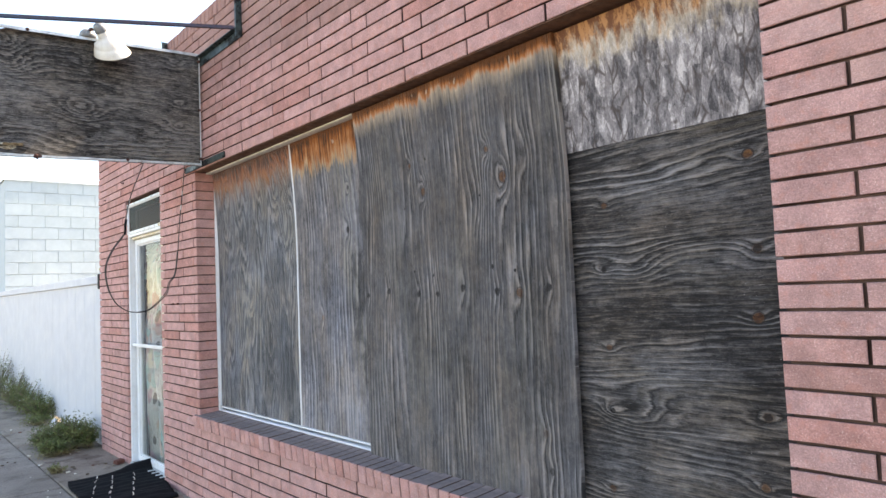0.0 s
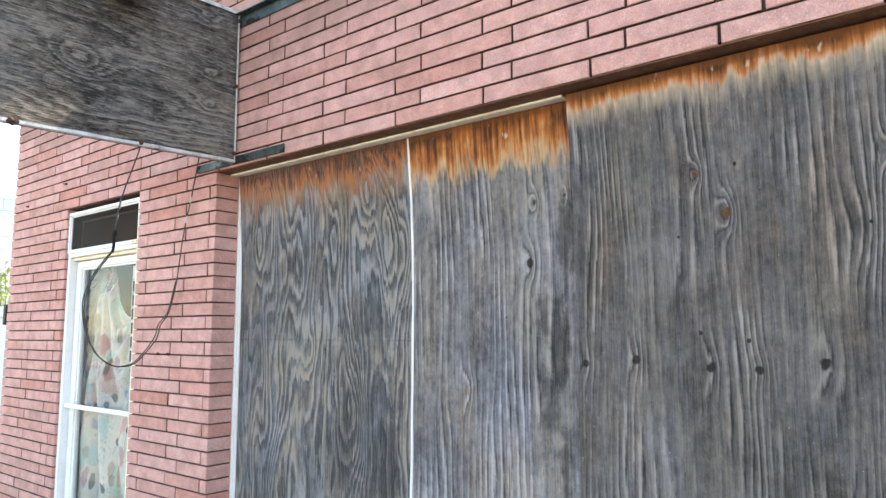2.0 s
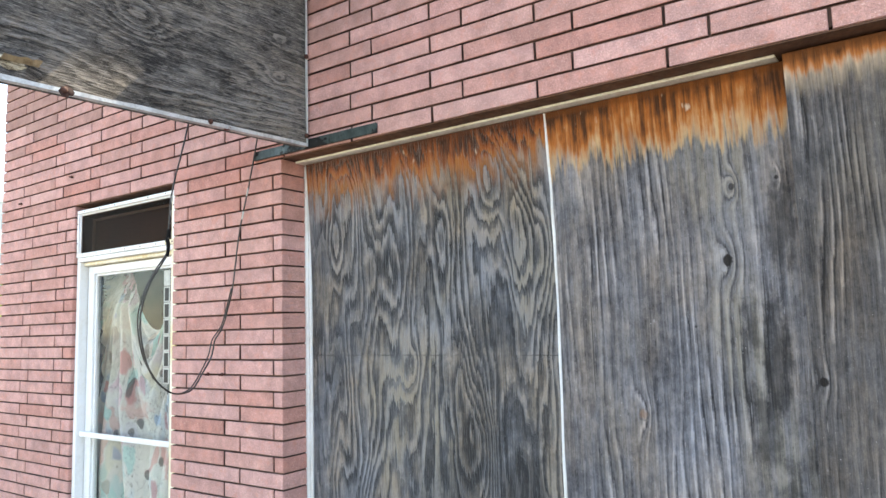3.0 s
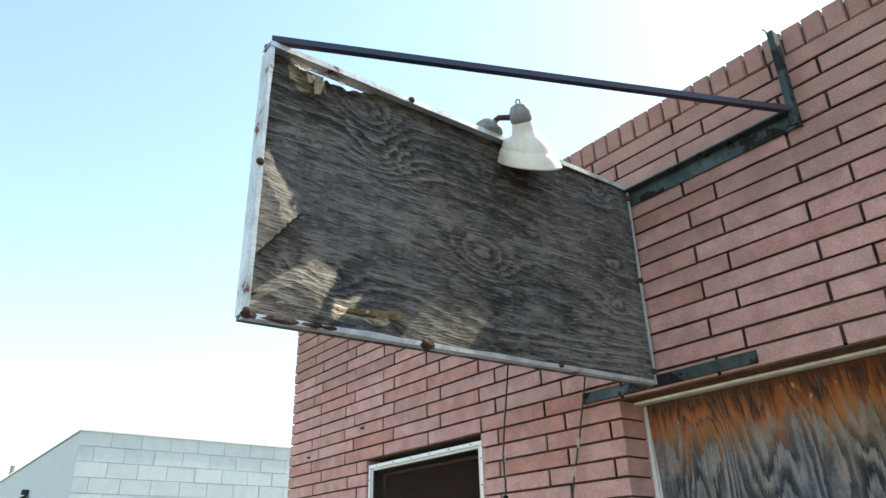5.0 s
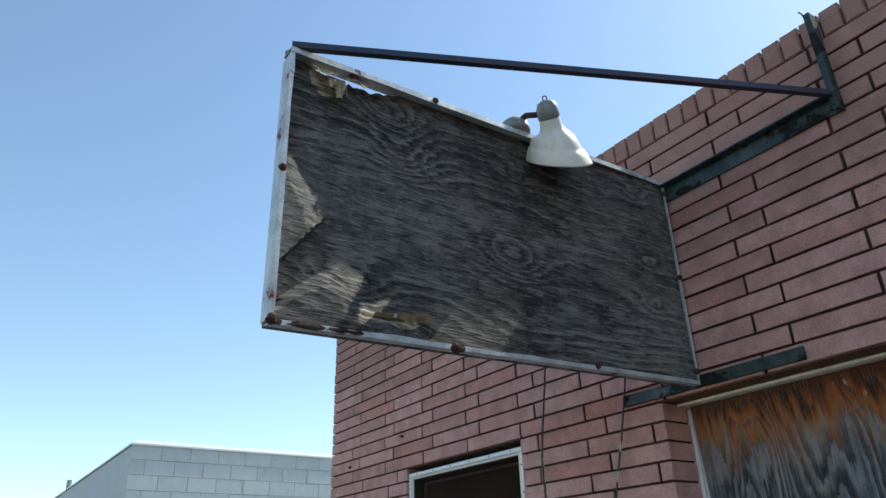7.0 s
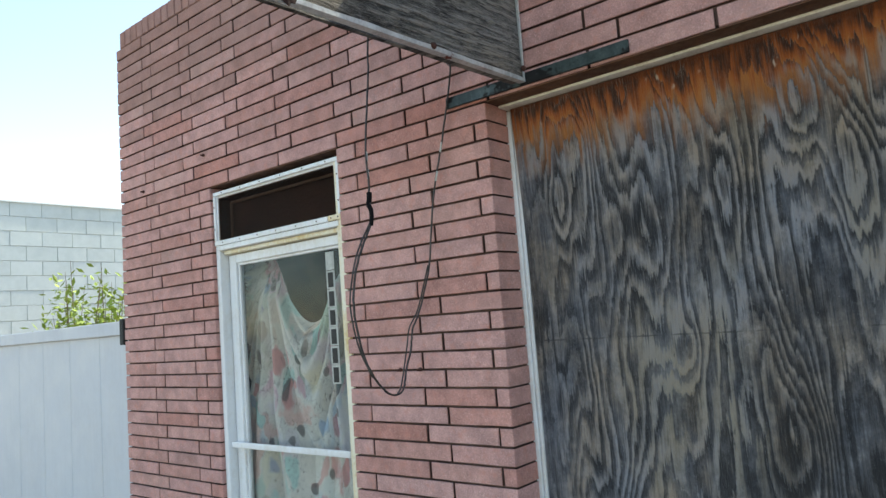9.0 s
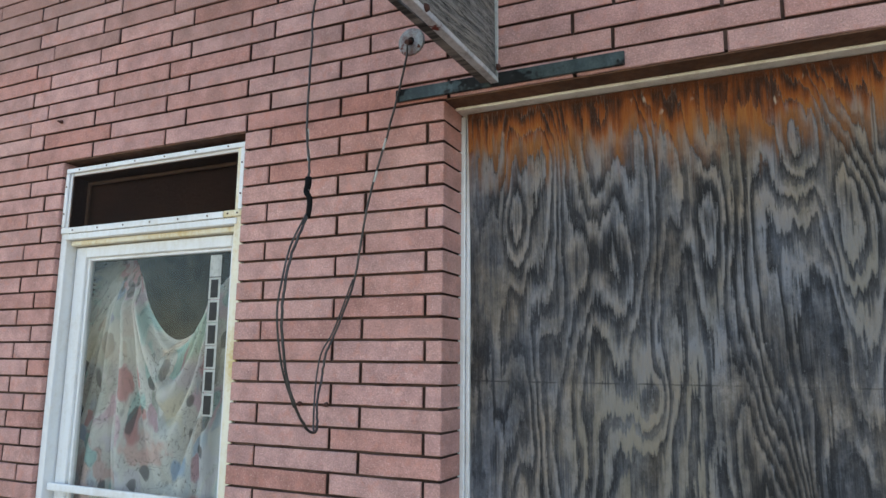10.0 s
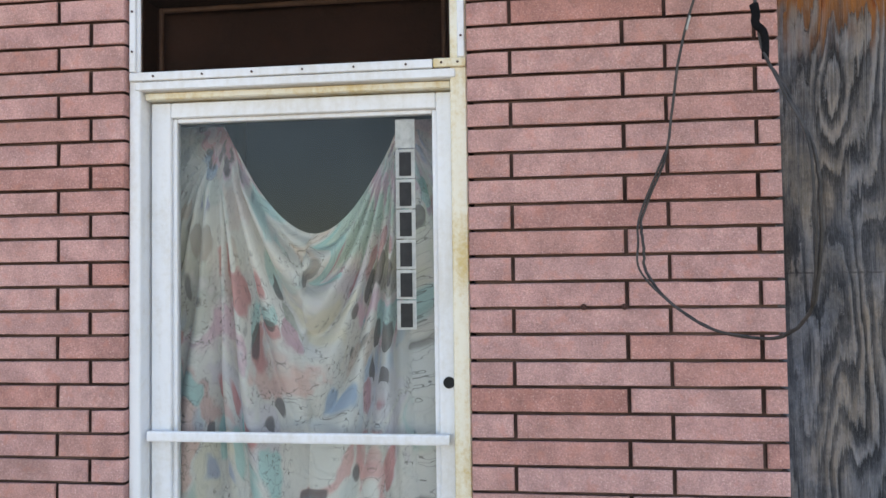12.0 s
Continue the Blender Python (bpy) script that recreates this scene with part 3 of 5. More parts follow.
WEED = WEED.done(WEED.mix((_z * 0.8 + _g * 0.4).range(0.25, 0.75), (0.30, 0.25, 0.13), _c), 0.7, 0, _g, 0.001)
BARK = plain_noise("grey_bark", (0.12, 0.09, 0.065), (0.2, 0.16, 0.12), 20)
SHARD = plain_noise("dark_red_shard", (0.10, 0.035, 0.028), (0.22, 0.10, 0.08), 30, 0.95, 0.003)
RUBBER = plain_noise("black_rubber", (0.005, 0.005, 0.006), (0.015, 0.015, 0.016), 12, 0.95, 0.003, 20.0, 0.15)
STICKER = paint_material("silver_sticker", (0.48, 0.49, 0.47), (0.28, 0.28, 0.27), 0.8, 0.45, 0.1, 60)
INK = plain_noise("black_ink", (0.012, 0.012, 0.013), (0.03, 0.03, 0.032), 40, 0.5, 0.0005)
BLACK_IRON = plain_noise("black_iron", (0.02, 0.02, 0.02), (0.04, 0.04, 0.04), 20, 0.6)
ROOFING = plain_noise("pale_roofing", (0.35, 0.34, 0.32), (0.45, 0.44, 0.42), 2)
COPING = paint_material("bright_metal_coping", (0.72, 0.73, 0.73), (0.5, 0.5, 0.5), 0.4, 0.35, 0.3, 5)


# ---- building helpers ----
def place(ob):
    """Where a parent's own axes start: a part's are the world's."""
    return Vector() if ob.parent else ob.location


def mesh_of(name, bm, mat, smooth=False):
    bmesh.ops.recalc_face_normals(bm, faces=bm.faces)
    me = bpy.data.meshes.new(name)
    bm.to_mesh(me)
    bm.free()
    if smooth:
        for p in me.polygons:
            p.use_smooth = True
    if mat:
        me.materials.append(mat)
    return me


def part(name, bm, mat, parent, label="", smooth=False):
    """A mesh given in world metres, hung under a thing or a part."""
    ob = new(name, mesh_of(name, bm, mat, smooth))
    if parent:
        ob.parent = parent
        ob.matrix_parent_inverse = Matrix.Translation(-place(parent))
    return tagged(ob, label)


def thing(name, at, label, category, group="", kind=""):
    """An empty at the thing's base."""
    ob = new(name)
    ob.location, ob.empty_display_size = at, 0.1
    return tagged(ob, label, category, group, kind)


def solid(name, bm, mat, label, category, group="", kind="", smooth=False):
    return tagged(part(name, bm, mat, None, "", smooth), label, category, group, kind)


def box(x0, x1, y0, y1, z0, z1, bevel=0.0, bm=None, seg=1):
    out = bm or bmesh.new()
    made = bmesh.ops.create_cube(out, size=1.0)["verts"]
    for v in made:
        v.co = Vector((x0 + (v.co.x + 0.5) * (x1 - x0), y0 + (v.co.y + 0.5) * (y1 - y0), z0 + (v.co.z + 0.5) * (z1 - z0)))
    if bevel:
        edges = list({e for v in made for e in v.link_edges})
        bmesh.ops.bevel(out, geom=edges, offset=bevel, segments=seg, affect="EDGES", profile=0.6)
    return out


def tube(points, r, n=8, bm=None, taper=None):
    """A round bar through the points, capped."""
    out = bm or bmesh.new()
    pts = [Vector(p) for p in points]
    rings = []
    side = None
    for i, p in enumerate(pts):
        d = (pts[min(i + 1, len(pts) - 1)] - pts[max(i - 1, 0)]).normalized()
        if side is None:
            side = d.orthogonal().normalized()
        side = (side - d * side.dot(d)).normalized()
        other = d.cross(side)
        rr = r if taper is None else r + (taper - r) * i / (len(pts) - 1)
        rings.append([out.verts.new(p + (side * math.cos(2 * math.pi * k / n) + other * math.sin(2 * math.pi * k / n)) * rr) for k in range(n)])
    for a, b in zip(rings, rings[1:]):
        for k in range(n):
            out.faces.new((a[k], a[(k + 1) % n], b[(k + 1) % n], b[k]))
    out.faces.new(rings[0][::-1]), out.faces.new(rings[-1])
    return out


def lathe(profile, m, n=28, bm=None):
    """Turns (radius, height) pairs about the z axis of the pose m."""
    out = bm or bmesh.new()
    rings = []
    for r, h in profile:
        rings.append([out.verts.new(m @ Vector((r * math.cos(2 * math.pi * k / n), r * math.sin(2 * math.pi * k / n), h))) for k in range(n)])
    for a, b in zip(rings, rings[1:]):
        for k in range(n):
            out.faces.new((a[k], a[(k + 1) % n], b[(k + 1) % n], b[k]))
    return out


def bar(p, q, w, h, bm=None):
    """A straight flat bar from p to q, w wide level and h deep."""
    out = bm or bmesh.new()
    p, q = Vector(p), Vector(q)
    d = (q - p).normalized()
    s = d.cross(Vector((0, 0, 1))).normalized()
    u = s.cross(d)
    vs = [[out.verts.new(c + s * w * a + u * h * b) for a, b in ((-.5, -.5), (.5, -.5), (.5, .5), (-.5, .5))] for c in (p, q)]
    for k in range(4):
        out.faces.new((vs[0][k], vs[0][(k + 1) % 4], vs[1][(k + 1) % 4], vs[1][k]))
    out.faces.new(vs[0][::-1]), out.faces.new(vs[1])
    return out


def curve_points(points, steps=6):
    """A smooth line through the points."""
    p = [Vector(a) for a in points]
    p = [p[0] * 2 - p[1], *p, p[-1] * 2 - p[-2]]
    out = []
    for a, b, c, d in zip(p, p[1:], p[2:], p[3:]):
        for i in range(steps):
            t = i / steps
            out.append(0.5 * ((2 * b) + (c - a) * t + (2 * a - 5 * b + 4 * c - d) * t * t + (3 * b - a - 3 * c + d) * t ** 3))
    return [*out, p[-2]]


# ---- plan ----
F = 1.81                               # brick face
D = 0.092                              # brick depth
C0, CH = 0.013, 0.0644                 # first bed joint, course height
PITCH, JOINT, RAKE = 0.384, 0.0065, 0.014
WY0, WY1 = 0.808, 4.735                # window opening
DY0, DY1 = 5.485, 6.396                # door opening
END, START = 7.285, -2.6
HEAD_K, SILL_K, CAP_K = 36, 9, 51
HEAD, SILL = C0 + CH * HEAD_K, C0 + CH * SILL_K
CAPZ = HEAD + CH * (CAP_K - HEAD_K)
CORE = F + RAKE
G = 0.088                              # pavement at the foot of the wall


def bed(k):
    """Height of the bed joint under course k."""
    return C0 + CH * k


# ---- ground ----
ground = solid("ground", box(-900, 900, -900, 900, -0.6, G - 0.17), EARTH, "sandy bare earth reaching to the horizon", "ground", kind="structure")
road = solid("road", box(-12, -2.3, -300, 300, G - 0.169, G - 0.13), ASPHALT, "grey asphalt street in front of the shops", "road", kind="structure")
pavement = thing("pavement", (0, 4, G - 0.17), "sandy worn concrete pavement along the shop front", "pavement", kind="structure")
for i in range(-8, 12):
    part("slab", box(-2.1, 1.222, i * 1.5 + 0.004, i * 1.5 + 1.496, G - 0.17, G - 0.004 + 0.002 * ((i * 5) % 3), 0.006), CONCRETE, pavement)
for i in range(-6, 10):
    part("slab", box(1.229, F + 0.35, i * 1.9 + 0.504, i * 1.9 + 2.396, G - 0.17, G + 0.002 * ((i * 7) % 3), 0.006), SANDY, pavement, "brownish sandy slab along the wall")
part("kerb", box(-2.3, -2.104, -20, 30, G - 0.17, G, 0.015), CONCRETE, pavement, "worn concrete kerb")
yard = solid("yard", box(F + 0.354, 12, END + 0.05, 14, G - 0.17, G), EARTH, "bare sandy yard behind the fence", "ground", kind="structure")

# ---- shell of the shop ----
wall = bmesh.new()
for y0, y1, z0, z1 in ((START, WY0 - RAKE, 0, CAPZ), (WY0 - RAKE, WY1 + RAKE, 0, SILL + 0.02), (WY0 - RAKE, WY1 + RAKE, HEAD + RAKE, CAPZ),
                       (WY1 + RAKE, DY0 - RAKE, 0, CAPZ), (DY0 - RAKE, DY1 + RAKE, HEAD + RAKE, CAPZ), (DY1 + RAKE, END - RAKE, 0, CAPZ)):
    box(CORE, F + 0.30, y0, y1, z0, z1, bm=wall)
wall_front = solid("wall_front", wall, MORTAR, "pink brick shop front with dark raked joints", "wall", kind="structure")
side = bmesh.new()
box(F + 0.304, 9.0, END - 0.25, END - RAKE, 0, CAPZ, bm=side)
box(F + 0.304, 9.0, START, START + 0.2, 0, CAPZ, bm=side)
box(9.004, 9.2, START, END - RAKE, 0, CAPZ, bm=side)
wall_side = solid("wall_side", side, MORTAR, "plain side and rear walls of the shop", "wall", kind="structure")
solid("roof", box(F + 0.304, 9.0, START + 0.204, END - 0.254, 3.0, 3.1), ROOFING, "flat pale roof behind the parapet", "roof", kind="structure")
room = bmesh.new()
box(4.2, 4.3, START + 0.21, END - 0.26, 0.06, 2.99, bm=room)
wall_inside = solid("wall_inside", room, INSIDE, "dim grey plaster wall inside the shop", "wall", kind="structure")
solid("floor", box(F + 0.304, 4.196, START + 0.21, END - 0.26, 0.0, 0.05), INSIDE, "dim floor inside the shop", "floor", kind="structure")
solid("ceiling", box(F + 0.304, 4.196, START + 0.21, END - 0.26, 2.85, 2.95), INSIDE, "dim grey ceiling inside the shop", "ceiling", kind="structure")
for nm, y0, y1 in (("window", WY0, WY1), ("door", DY0, DY1)):
    lin = bmesh.new()
    for v in bmesh.ops.create_cube(lin, size=1.0)["verts"]:
        v.co = Vector((F + 0.19 if v.co.x > 0 else F + 0.006, y1 - 0.002 if v.co.y > 0 else y0 + 0.002, HEAD + (0.06 if v.co.z > 0 and v.co.x > 0 else 0.003 if v.co.z > 0 else -0.001)))
    solid("lintel", lin, LINTEL, "thin rusty steel lintel over the %s" % nm, "lintel", kind="structure")

# ---- window ----
PX = 1.955                            # face of the inset sheets
WX = 1.93                              # front of the frame
window = thing("window_1", (WX, (WY0 + WY1) / 2, SILL + 0.09), "wide aluminium shop window boarded up with grey plywood", "window", kind="structure")
fz0, fz1 = 0.690, HEAD - 0.012
part("jamb", box(F + 0.132, WX + 0.09, WY1 - 0.012, WY1 + 0.010, fz0, fz1, 0.003), ALU, window)
part("jamb_stop", box(PX - 0.008, WX + 0.09, WY1 - 0.026, WY1 - 0.014, fz0 + 0.04, fz1 - 0.005, 0.002), ALU, window)
part("head", box(1.885, WX + 0.12, 2.850, WY1 - 0.002, fz1 + 0.001, fz1 + 0.010, 0.002), TRIM, window, "cream weathered head strip")
part("frame_sill", box(PX - 0.012, WX + 0.10, 2.75, WY1 - 0.012, fz0, fz0 + 0.011, 0.003), ALU, window)
part("sill_stop", box(PX - 0.006, WX + 0.10, 2.75, WY1 - 0.028, fz0 + 0.024, fz0 + 0.035, 0.003), ALU, window)
part("backing", box(WX + 0.12, WX + 0.14, WY0 + 0.03, WY1 - 0.03, fz0 + 0.02, fz1 - 0.03), INSIDE, window, "dark board behind the plywood")


def lean(z, x0, x1):
    """Face of a board that stands upright below and leans out towards the lintel."""
    return x0 + (x1 - x0) * min(max((z - 1.75) / (HEAD - 1.75), 0.0), 1.0) ** 1.5


def leaning(name, y0, y1, z0, z1, x0, x1, mat, label, category):
    """A sheet nailed up under the lintel."""
    bm = bmesh.new()
    rows = []
    for k in range(13):
        z = z0 + (z1 - z0) * k / 12
        x = lean(z, x0, x1)
        rows.append([bm.verts.new(c) for c in ((x, y0, z), (x, y1, z), (x + 0.018, y1, z), (x + 0.018, y0, z))])
    for a, c in zip(rows, rows[1:]):
        for q in range(4):
            bm.faces.new((a[q], a[(q + 1) % 4], c[(q + 1) % 4], c[q]))
    bm.faces.new(rows[0][::-1]), bm.faces.new(rows[-1])
    return solid(name, bm, mat, label, category, "boards over the window")


leaning("plywood_sheet", 3.5735, WY1 - 0.027, fz0 + 0.037, fz1 - 0.002, PX, 1.922, PLY_LEFT, "weathered grey plywood sheet with wavy grain and orange top", "plywood sheet")
leaning("plywood_sheet", 2.72, 3.5715, fz0 + 0.037, fz1 - 0.002, PX, 1.922, PLY_MID, "weathered grey plywood sheet with orange-stained top edge", "plywood sheet")
leaning("plywood_sheet", 1.556, 2.830, 0.682, HEAD - 0.010, 1.918, 1.876, PLY_BIG, "large ribbed grey plywood sheet with a row of nail holes", "plywood sheet")
leaning("plywood_sheet", 0.76, 1.66, 0.69, 1.904, PX + 0.002, PX - 0.06, PLY_RIGHT, "dark grey plywood sheet with level grain and knots", "plywood sheet")
leaning("strand_board", 0.76, 1.66, 1.906, HEAD - 0.010, PX + 0.002, PX - 0.06, STRAND, "pale grey strand board with orange top edge", "strand board")
strip = bmesh.new()
rows = []
for i in range(61):
    z = fz0 + 0.037 + (fz1 - 0.041 - fz0) * i / 60
    mid = 3.5725 + 0.004 * math.sin(z * 2.6) + 0.003 * noise.noise(Vector((z * 7, 1, 2)))
    fx = lean(z, PX, 1.922)
    wide = 0.0022 + 0.002 * noise.noise(Vector((z * 5, 6, 1))) + 0.004 * max(0.0, 1.2 - z)
    rows.append([strip.verts.new(c) for c in ((fx + 0.003, mid - wide - 0.004, z), (fx - 0.005, mid - wide, z), (fx - 0.007, mid, z), (fx - 0.005, mid + wide, z), (fx + 0.003, mid + wide + 0.004, z))])
for a, c in zip(rows, rows[1:]):
    for k in range(4):
        strip.faces.new((a[k], a[k + 1], c[k + 1], c[k]))
solid("sealant_strip", strip, ALU, "cracked white sealant strip between two plywood sheets", "sealant")

# ---- door ----
door = thing("door_1", (1.88, (DY0 + DY1) / 2, 0.02), "narrow white aluminium glass door with a transom light", "door", kind="structure")
TZ0, TZ1 = 2.062, HEAD - 0.028
fx = 1.828
part("frame_jamb", box(fx, fx + 0.12, DY1 - 0.034, DY1 - 0.002, 0.02, TZ1, 0.003), ALU, door)
part("frame_jamb", box(fx, fx + 0.12, DY0 + 0.002, DY0 + 0.044, 0.02, TZ1, 0.003), ALU_YELLOW, door, "white jamb stained yellow")
part("frame_head", box(fx + 0.004, fx + 0.12, DY0 + 0.045, DY1 - 0.035, TZ1 - 0.03, TZ1, 0.003), ALU, door)
part("transom_bar", box(fx + 0.020, fx + 0.10, DY0 + 0.045, DY1 - 0.035, 1.996, TZ0 - 0.047, 0.003), ALU_YELLOW, door, "white bar stained yellow below the transom light")
part("transom_ledge", box(fx - 0.004, fx + 0.06, DY0 + 0.030, DY1 - 0.020, TZ0 - 0.046, TZ0 - 0.022, 0.003), ALU, door)
for y0, y1, z0, z1 in ((DY0 + 0.088, DY1 - 0.006, TZ0 - 0.021, TZ0 + 0.002), (DY0 + 0.003, DY0 + 0.086, TZ0 - 0.020, TZ0 + 0.003), (DY0 + 0.006, DY1 - 0.006, TZ1 - 0.019, TZ1 - 0.001), (DY1 - 0.024, DY1 - 0.006, TZ0 + 0.004, TZ1 - 0.020), (DY0 + 0.006, DY0 + 0.024, TZ0 + 0.004, TZ1 - 0.020)):
    st = part("retainer", box(fx - 0.008, fx + 0.001, y0, y1, z0, z1, 0.002), ALU_YELLOW if 0.05 < y1 - y0 < 0.1 else ALU, door)
    lev = y1 - y0 > z1 - z0
    n = 6 if y1 - y0 > 0.2 else 2
    for i in range(n):
        sy, sz = (y0 + (y1 - y0) * (i + 0.5) / n, (z0 + z1) / 2) if lev else ((y0 + y1) / 2, z0 + (z1 - z0) * (i + 0.5) / n)
        part("screw", tube(((fx - 0.0105, sy, sz), (fx - 0.007, sy, sz)), 0.0032, 6), RUST, st)
pane = part("transom_pane", box(fx + 0.0015, fx + 0.0045, DY0 + 0.0455, DY1 - 0.0355, TZ0 - 0.020, TZ1 - 0.0305), DARK_GLASS, door, "dark brown transom glass")
pane_sides(pane)
# Near-black brown board and reveals close the space behind the pane.
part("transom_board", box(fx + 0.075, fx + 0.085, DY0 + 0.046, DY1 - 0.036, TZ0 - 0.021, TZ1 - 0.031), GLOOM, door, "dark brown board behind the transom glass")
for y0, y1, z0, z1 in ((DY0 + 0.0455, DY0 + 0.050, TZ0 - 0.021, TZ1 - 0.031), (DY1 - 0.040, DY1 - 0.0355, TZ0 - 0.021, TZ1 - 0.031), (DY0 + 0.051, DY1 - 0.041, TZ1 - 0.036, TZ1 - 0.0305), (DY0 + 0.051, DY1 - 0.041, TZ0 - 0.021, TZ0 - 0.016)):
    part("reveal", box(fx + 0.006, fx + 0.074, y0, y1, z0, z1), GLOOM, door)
part("louvre_rail", box(fx + 0.050, fx + 0.062, DY0 + 0.07, DY1 - 0.07, TZ1 - 0.058, TZ1 - 0.046, 0.003), LOUVRE, door, "dull brown louvre frame behind the glass")
part("louvre_rail", box(fx + 0.050, fx + 0.062, DY0 + 0.07, DY1 - 0.07, TZ0 - 0.010, TZ0 + 0.002, 0.003), LOUVRE, door)
part("louvre_rail", box(fx + 0.050, fx + 0.062, DY1 - 0.070, DY1 - 0.058, TZ0 - 0.010, TZ1 - 0.046, 0.003), LOUVRE, door)
part("louvre_rail", box(fx + 0.050, fx + 0.062, DY0 + 0.058, DY0 + 0.070, TZ0 - 0.010, TZ1 - 0.046, 0.003), LOUVRE, door)
lx = 1.872
LY0, LY1, LZ0, LZ1 = DY0 + 0.046, DY1 - 0.040, 0.118, 1.992
gy0, gy1, gz1 = 5.572, 6.300, 1.950
part("leaf_stile", box(lx, lx + 0.045, gy1, LY1, LZ0, LZ1, 0.003), ALU, door)
part("leaf_stile", box(lx, lx + 0.045, LY0, gy0, LZ0, LZ1, 0.003), ALU, door)
part("leaf_rail", box(lx, lx + 0.045, gy0 + 0.0005, gy1 - 0.0005, gz1, LZ1, 0.003), ALU, door)
part("leaf_rail", box(lx, lx + 0.045, gy0 + 0.0005, gy1 - 0.0005, LZ0, 0.164, 0.003), ALU, door)
part("threshold", box(fx - 0.02, fx + 0.13, DY0 + 0.045, DY1 - 0.035, G - 0.02, G + 0.026, 0.006), ZINC, door)
bead = bmesh.new()
for a, b, c, d in ((gy1 - 0.012, gy1, 0.16, gz1), (gy0, gy0 + 0.012, 0.16, gz1), (gy0 + 0.013, gy1 - 0.013, gz1 - 0.012, gz1), (gy0 + 0.013, gy1 - 0.013, 0.16, 0.172)):
    box(lx + 0.012, lx + 0.036, a, b, c, d, 0.002, bm=bead)
part("glazing_bead", bead, ALU, door)
pane = part("pane", box(lx + 0.024, lx + 0.029, gy0 + 0.001, gy1 - 0.001, 0.161, gz1 - 0.001), GLASS, door, "dusty glass door pane with a painted sky-blue film")
pane_sides(pane)
push = part("push_bar", box(lx - 0.034, lx - 0.020, LY0 + 0.012, LY1 - 0.004, 1.082, 1.110, 0.006, seg=2), ALU, door, "flat white push bar across the glass")
part("bar_foot", box(lx - 0.021, lx - 0.0005, LY1 - 0.028, LY1 - 0.008, 1.086, 1.106, 0.002), ALU, push)
part("bar_foot", box(lx - 0.021, lx - 0.0005, LY0 + 0.014, LY0 + 0.034, 1.086, 1.106, 0.002), ALU, push)
part("lock_hole", lathe(((0.0001, 0.002), (0.0125, 0.002), (0.0125, 0.005), (0.015, 0.004), (0.015, 0.0)), pose(lx, 5.546, 1.237, 0, -90, 0), 20), BLACK_IRON, door, "open round lock hole")

# stickers: one faded, six with dark bars
for i in range(7):
    z1 = 1.928 - 0.080 * i
    st = solid("sticker", box(lx + 0.0225, lx + 0.0238, 5.632, 5.684, z1 - 0.077, z1, 0.0), STICKER, "silver address sticker with dark bar on the door glass" if i else "faded blank silver sticker on the door glass", "sticker", "stickers on the door")
    if i:
        part("bar", box(lx + 0.0212, lx + 0.0224, 5.642, 5.674, z1 - 0.071, z1 - 0.008), INK, st, "black printed bar")


# ---- curtain ----
def curtain():
    """A cloth pinned at two corners: swags slung between them, long folds falling outside them."""
    bm = bmesh.new()
    uv = bm.loops.layers.uv.new("UVMap")
    nu, nv = 150, 190
    y0, y1 = gy0 - 0.03, gy1 + 0.10
    ya, yb = 5.695, 6.228
    mid, half = (ya + yb) / 2, (yb - ya) / 2
    grid, flat = [], {}
    for j in range(nv + 1):
        row = []
        for i in range(nu + 1):
            y, v = y0 + (y1 - y0) * i / nu, j / nv
            t = (y - mid) / half
            sling = max(0.0, 1 - math.hypot(t + 0.05 * (1 - t * t), 0.10) ** 1.8) / 0.984
            top = gz1 + 0.012 - 0.325 * sling
            z = top + (0.10 - top) * v
            d = gz1 + 0.03 - z
            if sling > 0:
                p = math.atan(d / max(sling, 1e-4) / 0.55)
            else:
                p = math.pi / 2 + math.atan((abs(t) - 1) * half / d)
            k = 1.0 if t > 0 else 0.0
            r = math.hypot((abs(t) - 1) * half, d) if abs(t) > 0.5 else math.hypot(0.5 * half, d)
            near = min(1.0, r / 0.22)
            wave = 44.0 + 8.0 * math.sin(p * 2.3 + k)
            edge = 1 - math.exp(-((z - top) / 0.03) ** 2)
            crest = abs(math.sin((p * wave + 1.1 * t) * 0.5)) ** 0.75
            soft = 0.5 + 0.5 * math.sin(p * 11.0 + 2.0 * t)
            calm = math.exp(-max(0.0, d - 0.75) * 0.9)
            sway = abs(math.sin(y * 13 + 0.7 * math.sin(z * 2.4) + 0.5)) ** 0.8 * min(1.0, max(0.0, d - 0.35) * 1.3)
            lift = (0.072 * crest + 0.036 * soft) * near * (0.25 + 0.75 * edge) * calm + 0.065 * sway + 0.012 * math.exp(-((z - top) / 0.012) ** 2)
            x = lx + 0.195 - lift + 0.010 * noise.noise(Vector((y * 4, z * 3, 1)))
            q = bm.verts.new((max(x, lx + 0.050), y, z))
            flat[q] = (y * 1.02 + 0.09 * crest * near + 0.05 * sway, z + 0.16 * sling + 0.06 * soft)
            row.append(q)
        grid.append(row)
    for a, b in zip(grid, grid[1:]):
        for i in range(nu):
            face = bm.faces.new((a[i], a[i + 1], b[i + 1], b[i]))
            for lp in face.loops:
                lp[uv].uv = flat[lp.vert]
    return bm


solid("curtain", curtain(), CLOTH, "faded pastel printed cloth hung sagging behind the door glass", "curtain", smooth=True)

# ---- projecting sign ----
SY = 4.56
SX0, SX1, SZ0, SZ1 = 0.340, 1.792, 2.347, 3.102
sign = thing("projecting_sign", (SX1, SY, SZ0), "blank weathered plywood sign box in a galvanised frame on the wall", "sign")
